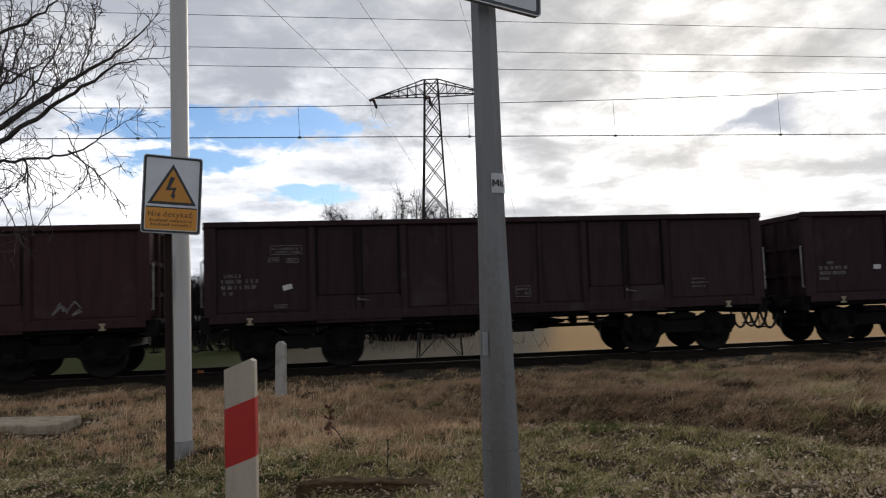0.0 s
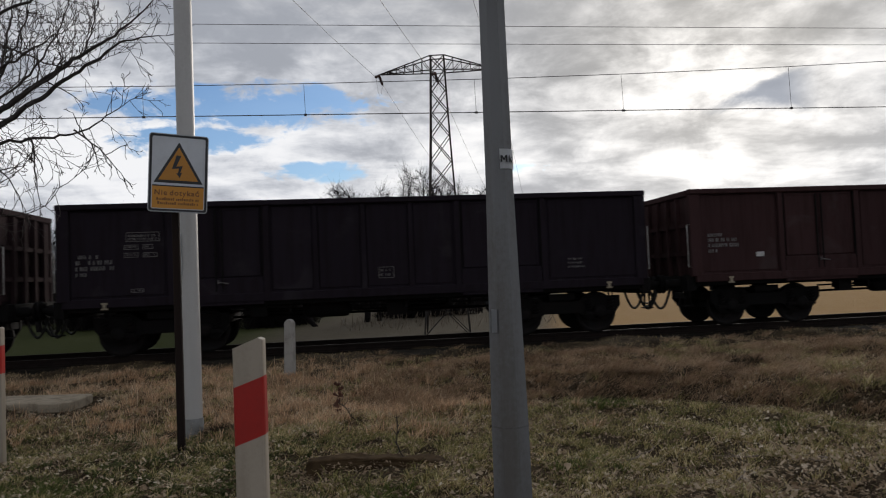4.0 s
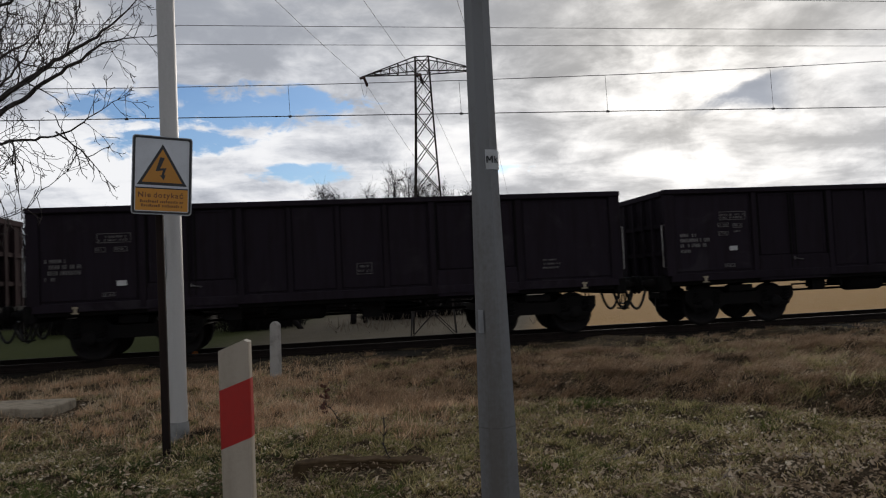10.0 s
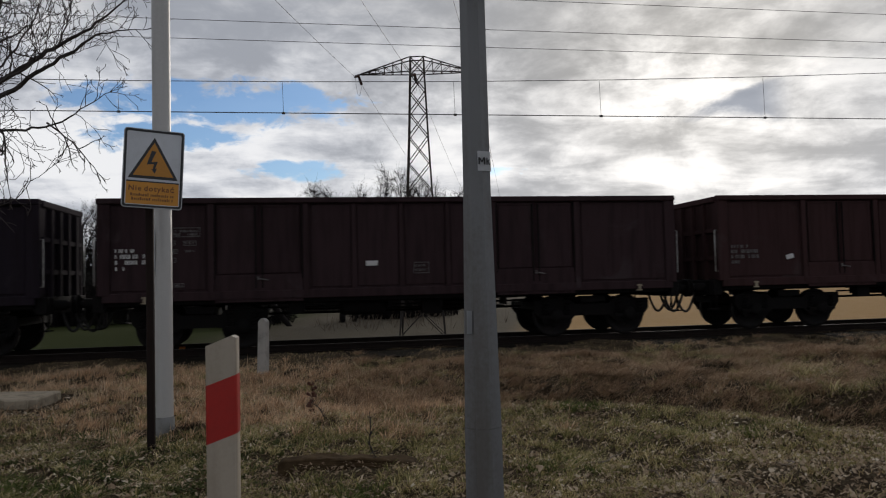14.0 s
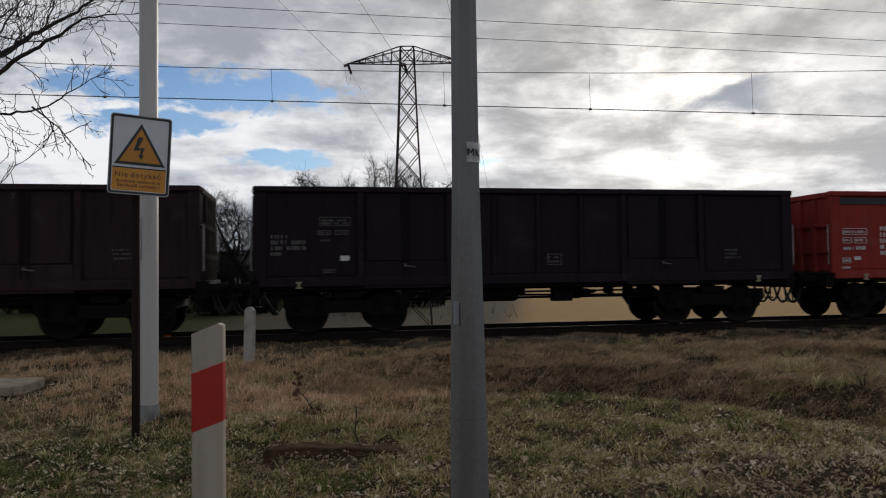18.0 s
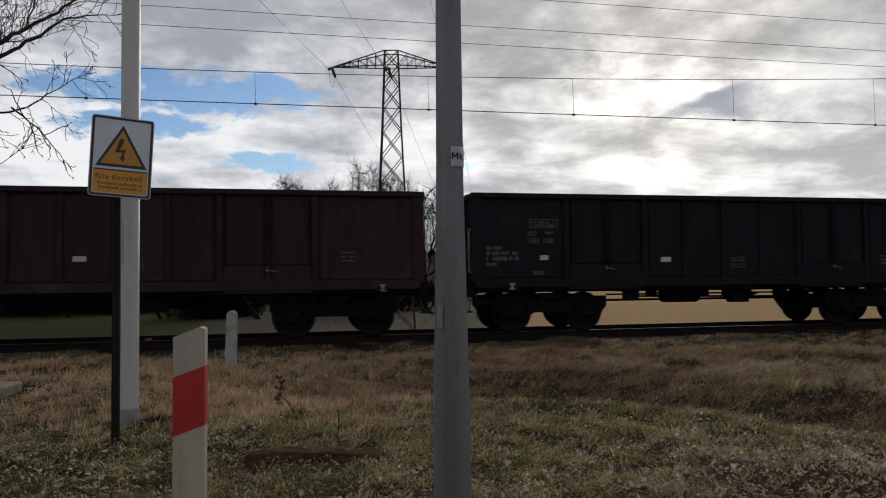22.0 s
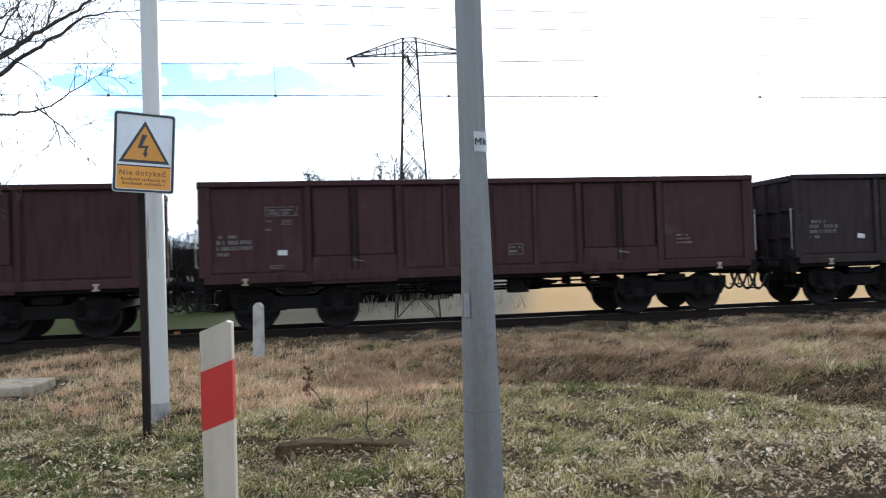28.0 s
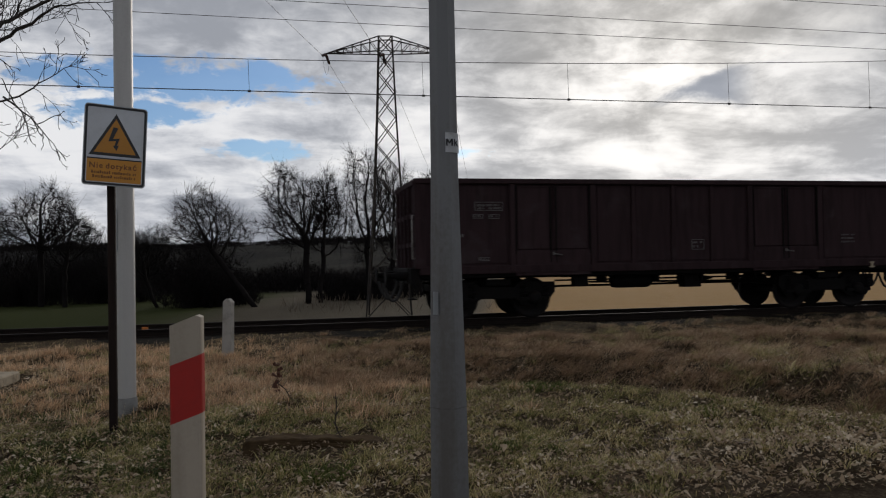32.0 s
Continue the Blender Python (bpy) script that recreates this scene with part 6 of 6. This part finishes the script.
        def step():
            bm = bmesh.new()
            polyline(bm, [(-0.02, -0.14, 1.0), (-0.05, -0.14, 0.52), (-0.05, 0.14, 0.52), (-0.02, 0.14, 1.0)], 0.016)
            box(bm, -0.14, 0.04, -0.15, 0.15, 0.50, 0.53)
            return bm
        for y in (-1.18, 1.18):
            part("step", shared(("step",), step, STEEL_DARK), None, end, at=pose(0, y, 0))

        def grab():
            bm = bmesh.new()
            return polyline(bm, [(0.08, 0, 1.43), (-0.06, 0, 1.43), (-0.06, 0, 2.42), (0.08, 0, 2.42)], 0.013)
        for y in (-1.37, 1.37):
            part("hand_rail", shared(("hand_rail",), grab, RAIL_PAINT), None, end, "thin pale hand rail", pose(0, y, 0))
    bogie(w, 2.02)
    bogie(w, 10.95)

    def gear():
        bm = rods(((3.5, -0.9, 0.86), (9.3, -0.9, 0.86), 0.022), ((3.6, -1.1, 0.95), (9.1, -1.1, 0.95), 0.018), ((4.2, -0.6, 0.80), (8.9, -0.6, 0.74), 0.025), ((3.4, -0.3, 0.70), (9.4, -0.3, 0.70), 0.03), n=6)
        for x in (4.1, 4.7, 6.1, 7.3, 8.3, 8.8):
            box(bm, x, x + 0.05, -1.12, -0.6, 0.78, 1.0)
        box(bm, 6.9, 7.35, -1.0, -0.7, 0.62, 0.98)
        box(bm, 3.9, 4.25, -1.15, -0.95, 0.72, 0.98)
        return bm
    part("brake_rigging", shared(("brake_rigging",), gear, STEEL_DARK), None, w)
    part("air_reservoir", shared(("air_reservoir",), lambda: lathe([(0.05, 5.0), (0.19, 5.06), (0.21, 5.15), (0.21, 5.95), (0.19, 6.04), (0.05, 6.1)], "X", 14), STEEL_DARK), None, w, "black air tank", pose(0, -0.75, 0.84))
    part("brake_cylinder", shared(("brake_cylinder",), lambda: lathe([(0.06, 7.5), (0.16, 7.52), (0.18, 7.6), (0.18, 8.05), (0.10, 8.1), (0.03, 8.5)], "X", 14), STEEL_DARK), None, w, at=pose(0, 0.35, 0.80))
    return w


def mark(name, rows, mat, w, label=""):
    ob = part(name, bars(rows), mat, w, label, pose(0, FACE, 0))
    ob["kind"] = "stuff"
    return ob


def line_of(rng, x, z, h, total, solid=0.8):
    """One stencilled line as uneven bars."""
    out, at = [], x
    while at < x + total:
        wd = rng.uniform(0.6, 1.0) * h * 0.42
        if rng.random() < solid:
            out.append((at, z, wd, h, 1, 0))
        at += wd + h * rng.choice((0.22, 0.26, 0.3, 0.3, 0.7))
    return out


def framed(x, z, wd, h, t=0.012):
    return [(x, z, wd, t, 1, 0), (x, z + h - t, wd, t, 1, 0), (x, z, t, h, 1, 0), (x + wd - t, z, t, h, 1, 0)]


def markings(w, rng, k):
    """Stencilled data in bars; they differ from wagon to wagon."""
    z, x = rng.uniform(1.66, 1.86), rng.uniform(0.34, 0.46)
    rows = []
    for i, (h, total, dim) in enumerate(((0.075, 0.42, 0.7), (0.085, 0.78, 0.85), (0.085, 0.74, 0.9), (0.075, 0.22, 0.9))):
        rows += line_of(rng, x, z + 0.27 - 0.125 * i, h, min(total, 0.74), dim)
    mark("number_bars", rows, MARKING if rng.random() < 0.75 else BRIGHT_MARK, w, "stencilled white number lines")
    if rng.random() < 0.85:
        z = rng.uniform(2.38, 2.56)
        rows = framed(1.40, z, 0.68, 0.20)
        rows += line_of(rng, 1.44, z + 0.10, 0.05, 0.58) + line_of(rng, 1.44, z + 0.03, 0.05, 0.58)
        for i in range(rng.randint(2, 5)):
            bx, bz = 1.36 + 0.38 * (i % 2), z - 0.18 - 0.17 * (i // 2) + rng.uniform(-0.02, 0.02)
            wd = rng.uniform(0.20, 0.30)
            if rng.random() < 0.6:
                rows += framed(bx, bz, wd, 0.10)
            rows += line_of(rng, bx + 0.03, bz + 0.03, 0.045, wd - 0.08)
        rows += framed(1.48, 1.36, 0.26, 0.08) + line_of(rng, 1.51, 1.38, 0.035, 0.18)
        mark("load_table", rows, MARKING, w, "stencilled load table and boxes")
    if rng.random() < 0.8:
        x, z = rng.uniform(1.72, 1.95), rng.uniform(1.60, 1.92)
        bm = boxes((-0.10, 0.10, -0.005, 0.0, -0.055, 0.055))
        part("paper_label", bm, BRIGHT_MARK, w, "white paper label in a holder", pose(x, FACE, z, 0, rng.choice((0, 0, -14, 9)), 0))
    if rng.random() < 0.35:
        x, z = rng.choice((4.72, 5.6)), rng.uniform(1.60, 1.74)
        mark("data_plate", [(x, z, 0.26, 0.11, 1, 0)], BRIGHT_MARK, w, "white data plate")
    if rng.random() < 0.93:
        x, z = rng.uniform(6.55, 6.90), rng.uniform(1.42, 1.6)
        rows = framed(x, z, 0.34, 0.25) + line_of(rng, x + 0.04, z + 0.15, 0.05, 0.24) + line_of(rng, x + 0.04, z + 0.05, 0.05, 0.24)
        mark("test_plate", rows, MARKING, w, "framed test plate")
    if rng.random() < 0.7:
        x, z = rng.uniform(10.9, 11.2), rng.uniform(1.5, 1.7)
        rows = [r for i in range(3) for r in line_of(rng, x, z + 0.09 * i, 0.04, rng.uniform(0.3, 0.42), 0.9)]
        mark("owner_print", rows, MARKING, w, "faded owner lines")
    for at, spot in SCRAWLS:
        if at == k:
            scrawl(w, random.Random(k), *spot)


SCRAWLS = ((4, (6.62, 1.30, 0.55, 0.34)), (13, (3.45, 1.34, 0.75, 0.42)), (25, (4.66, 1.55, 0.50, 0.50)), (27, (1.40, 1.95, 0.62, 0.45)), (29, (8.9, 1.4, 0.5, 0.3)), (2, (11.0, 1.35, 0.6, 0.3)))


def scrawl(w, rng, x, z, wd, h):
    """A pale spray-paint scribble on the sheets."""
    bm = bmesh.new()
    pts = [(x + wd * rng.random() * 0.3, FACE - 0.042, z + h * rng.random())]
    for i in range(11):
        pts.append((x + wd * min(1, max(0, (i + 1) / 11 + rng.uniform(-0.25, 0.25))), FACE - 0.042, z + h * rng.random()))
    for a, b in zip(pts, pts[1:]):
        rod(bm, a, b, rng.uniform(0.012, 0.026), n=4)
    for v in bm.verts:
        v.co.y = FACE - 0.046 + (v.co.y - FACE + 0.042) * 0.1
    part("graffiti", bm, MARKING, w, "pale spray-paint scribble")


def red_extras(w):
    """The newer red wagons: white emblem, block letters as bars, step and hand wheel."""
    part("navy_band", boxes((0.15, LENGTH - 0.15, -0.006, 0.0, 2.93, 3.09)), NAVY, w, "dark blue band under the rail", pose(0, FACE, 0))
    em = bmesh.new()
    for x, z, wd, h in ((4.66, 2.16, 0.30, 0.34), (4.82, 2.04, 0.30, 0.32)):
        for a, b in ((0, 0.085), (0.125, 0.185), (0.225, 0.30)):
            box(em, x + a, x + b, -0.006, 0.0, z, z + h - 0.08)
        box(em, x + 0.03, x + wd - 0.02, -0.006, 0.0, z + h - 0.085, z + h)
    tagged(part("emblem", em, BRIGHT_MARK, w, "white arched emblem", pose(0, FACE, 0)), kind="stuff")
    rows, x = [], 5.50
    for wd, gap in ((0.10, 0.05), (0.11, 0.05), (0.07, 0.09), (0.12, 0.40), (0.16, 0.05), (0.05, 0.05), (0.09, 0.05), (0.12, 0.05), (0.10, 0.34), (0.10, 0.05), (0.11, 0.05), (0.12, 0.05), (0.11, 0.05), (0.10, 0.05)):
        rows.append((x, 2.14, wd, 0.06, 1, 0) if gap == 0.40 else (x, 2.02, wd, 0.32, 1, 0))
        x += wd + gap
    mark("block_lettering", rows, BRIGHT_MARK, w, "white block lettering in bars")
    rng = random.Random(8)
    rows = [r for i in range(4) for r in line_of(rng, 11.25, 1.92 + 0.09 * i, 0.05, 0.95 - 0.08 * i)]
    mark("owner_print", rows + line_of(rng, 11.25, 1.55, 0.05, 0.6), BRIGHT_MARK, w, "white owner lines")
    rows = [r for i, total in enumerate((0.36, 0.84, 0.92, 0.34, 0.34)) for r in line_of(rng, 1.42, 2.26 - 0.155 * i, 0.105, total, 0.95)]
    mark("number_bars", rows, BRIGHT_MARK, w, "white number lines")
    rows = framed(0.34, 2.16, 0.70, 0.16) + line_of(rng, 0.37, 2.20, 0.06, 0.62, 0.95) + framed(0.34, 1.94, 0.26, 0.15) + framed(0.68, 1.94, 0.34, 0.15)
    rows += line_of(rng, 0.37, 1.99, 0.06, 0.20) + line_of(rng, 0.71, 1.99, 0.06, 0.28) + line_of(rng, 0.36, 1.78, 0.07, 0.26) + line_of(rng, 0.72, 1.78, 0.09, 0.28)
    rows += framed(0.32, 1.44, 0.24, 0.14) + line_of(rng, 0.35, 1.48, 0.07, 0.18) + [(0.66, 1.52, 0.19, 0.09, 1, 0)] + line_of(rng, 0.30, 1.30, 0.06, 0.22)
    mark("load_table", rows, BRIGHT_MARK, w, "white load table")
    mark("test_plate", framed(6.55, 1.58, 0.32, 0.24) + line_of(rng, 6.60, 1.66, 0.09, 0.22), MARKING, w)
    mark("owner_note", line_of(rng, 4.46, 1.84, 0.05, 0.40), BRIGHT_MARK, w, "small white line of print")
    disc = lathe([(0.10, -0.004), (0.10, 0.0)], "Y", 20)
    part("round_mark", disc, BRIGHT_MARK, w, "white round mark", pose(1.99, FACE - 0.004, 1.74))
    bm = bmesh.new()
    polyline(bm, [(2.45, -1.36, 1.08), (2.45, -1.40, 0.66), (3.05, -1.40, 0.66), (3.05, -1.36, 1.08)], 0.025, 8)
    part("white_step", bm, BRIGHT_MARK, w, "white tubular step")
    hw = bmesh.new()
    for i in range(16):
        a, b = 2 * math.pi * i / 16, 2 * math.pi * (i + 1) / 16
        rod(hw, (0.2 * math.cos(a), 0, 0.2 * math.sin(a)), (0.2 * math.cos(b), 0, 0.2 * math.sin(b)), 0.014, n=5)
    for i in range(3):
        a = 2 * math.pi * i / 3 + math.pi / 2
        rod(hw, (0, 0, 0), (0.2 * math.cos(a), 0, 0.2 * math.sin(a)), 0.012, n=5)
    part("hand_wheel", hw, GALV_FOOT, w, "spoked brake hand wheel", pose(7.9, -1.38, 0.93))
    part("white_plate", boxes((-0.1, 0.1, -1.40, -1.385, 0.76, 0.96)), BRIGHT_MARK, w, at=pose(4.95, 0, 0))


COUNT = 35
RED = (18, 28)
TONES = "brown brown rust dark rust dark brown brown rust dark dark dark brown dark rust brown dark grey red dark brown dark dark dark brown brown dark dark red grey rust rust brown dark brown".split()
LABELS = {
    "brown": "open freight wagon in weathered red-brown paint", "rust": "open freight wagon in rusty reddish paint",
    "dark": "open freight wagon, sooty dark brown", "grey": "open freight wagon, dusty greyish brown",
    "red": "bright red open freight wagon with white lettering"}
WAGONS = []


def build_train():
    masters = {}
    for k in range(COUNT):
        tone = "red" if k in RED else TONES[k % len(TONES)]
        if tone == "red" and k not in RED:
            tone = "brown"
        if tone not in masters:
            masters[tone] = ob = wagon(tone, LABELS[tone])
        else:
            src = masters[tone]
            extra = [o for o in src.children if o.name.split(".")[0] in MARKS]
            for o in extra:
                o.parent = None
            ob = copy_thing(src, pose(0, 0, 0))
            for o in extra:
                o.parent = src
        WAGONS.append(ob)
        if tone == "red":
            red_extras(ob)
        else:
            markings(ob, random.Random(100 + k), k)


MARKS = ("graffiti", "number_bars", "owner_note", "load_table", "paper_label", "data_plate", "test_plate", "owner_print", "navy_band", "emblem", "block_lettering", "round_mark", "white_step", "hand_wheel", "white_plate")
build_train()

# how far the first sheet edge has run beyond one wagon length a second
SLIP = ((0, -0.40), (1, -1.28), (2, -1.99), (3, -2.85), (4, -3.55), (5, -4.00), (6, -4.16), (7, -4.04), (8, -3.97), (9, -3.90), (10, -3.79), (11, -3.59), (12, -3.28), (13, -2.74), (14, -2.18), (15, -1.45), (16, -0.60), (17, 0.33), (18, 1.28), (19, 2.42), (20, 3.66), (21, 5.08), (22, 6.48), (23, 7.80), (24, 9.14), (25, 10.46), (26, 11.70), (27, 12.90), (28, 14.03), (29, 15.34), (30, 16.68), (31, 17.96), (32, 19.30))


def run(t):
    """Where the left end of wagon one stands at t."""
    i = min(max(int(t), 0), 31)
    at = lambda j: SLIP[min(max(j, 0), 32)][1]
    p0, p1, p2, p3 = at(i - 1), at(i), at(i + 1), at(i + 2)
    u = t - i
    m1, m2 = (p2 - p0) / 2, (p3 - p1) / 2
    h = (2 * u ** 3 - 3 * u ** 2 + 1) * p1 + (u ** 3 - 2 * u ** 2 + u) * m1 + (3 * u ** 2 - 2 * u ** 3) * p2 + (u ** 3 - u ** 2) * m2
    return h + PITCH * t


def motions():
    for k, w in enumerate(WAGONS):
        home = PITCH * (1 - k) - 0.03
        walk(w, [(t / 2, pose(home + run(t / 2), 0, 0)) for t in range(65)])
        frames = [f for f in range(961) if -26.0 < home + run(f / 30) < 24.0]
        spin = lambda f: math.degrees((home + run(f / 30)) / WHEEL_R) % 360
        for truck in (o for o in w.children if o.name.split(".")[0] == "bogie"):
            for ws in (o for o in truck.children if o.name.split(".")[0] == "wheelset"):
                x = ws.location.x
                turned = lambda a: Matrix.Translation((x, 0, WHEEL_R)) @ Matrix.Rotation(radians(a), 4, "Y")
                rows = [(f / 30, turned(spin(f))) for f in frames]
                if frames[0] > 0:
                    rows.insert(0, (0, turned(spin(frames[0]))))
                if frames[-1] < 960:
                    rows.append((32, turned(spin(frames[-1]))))
                walk(ws, rows)


motions()
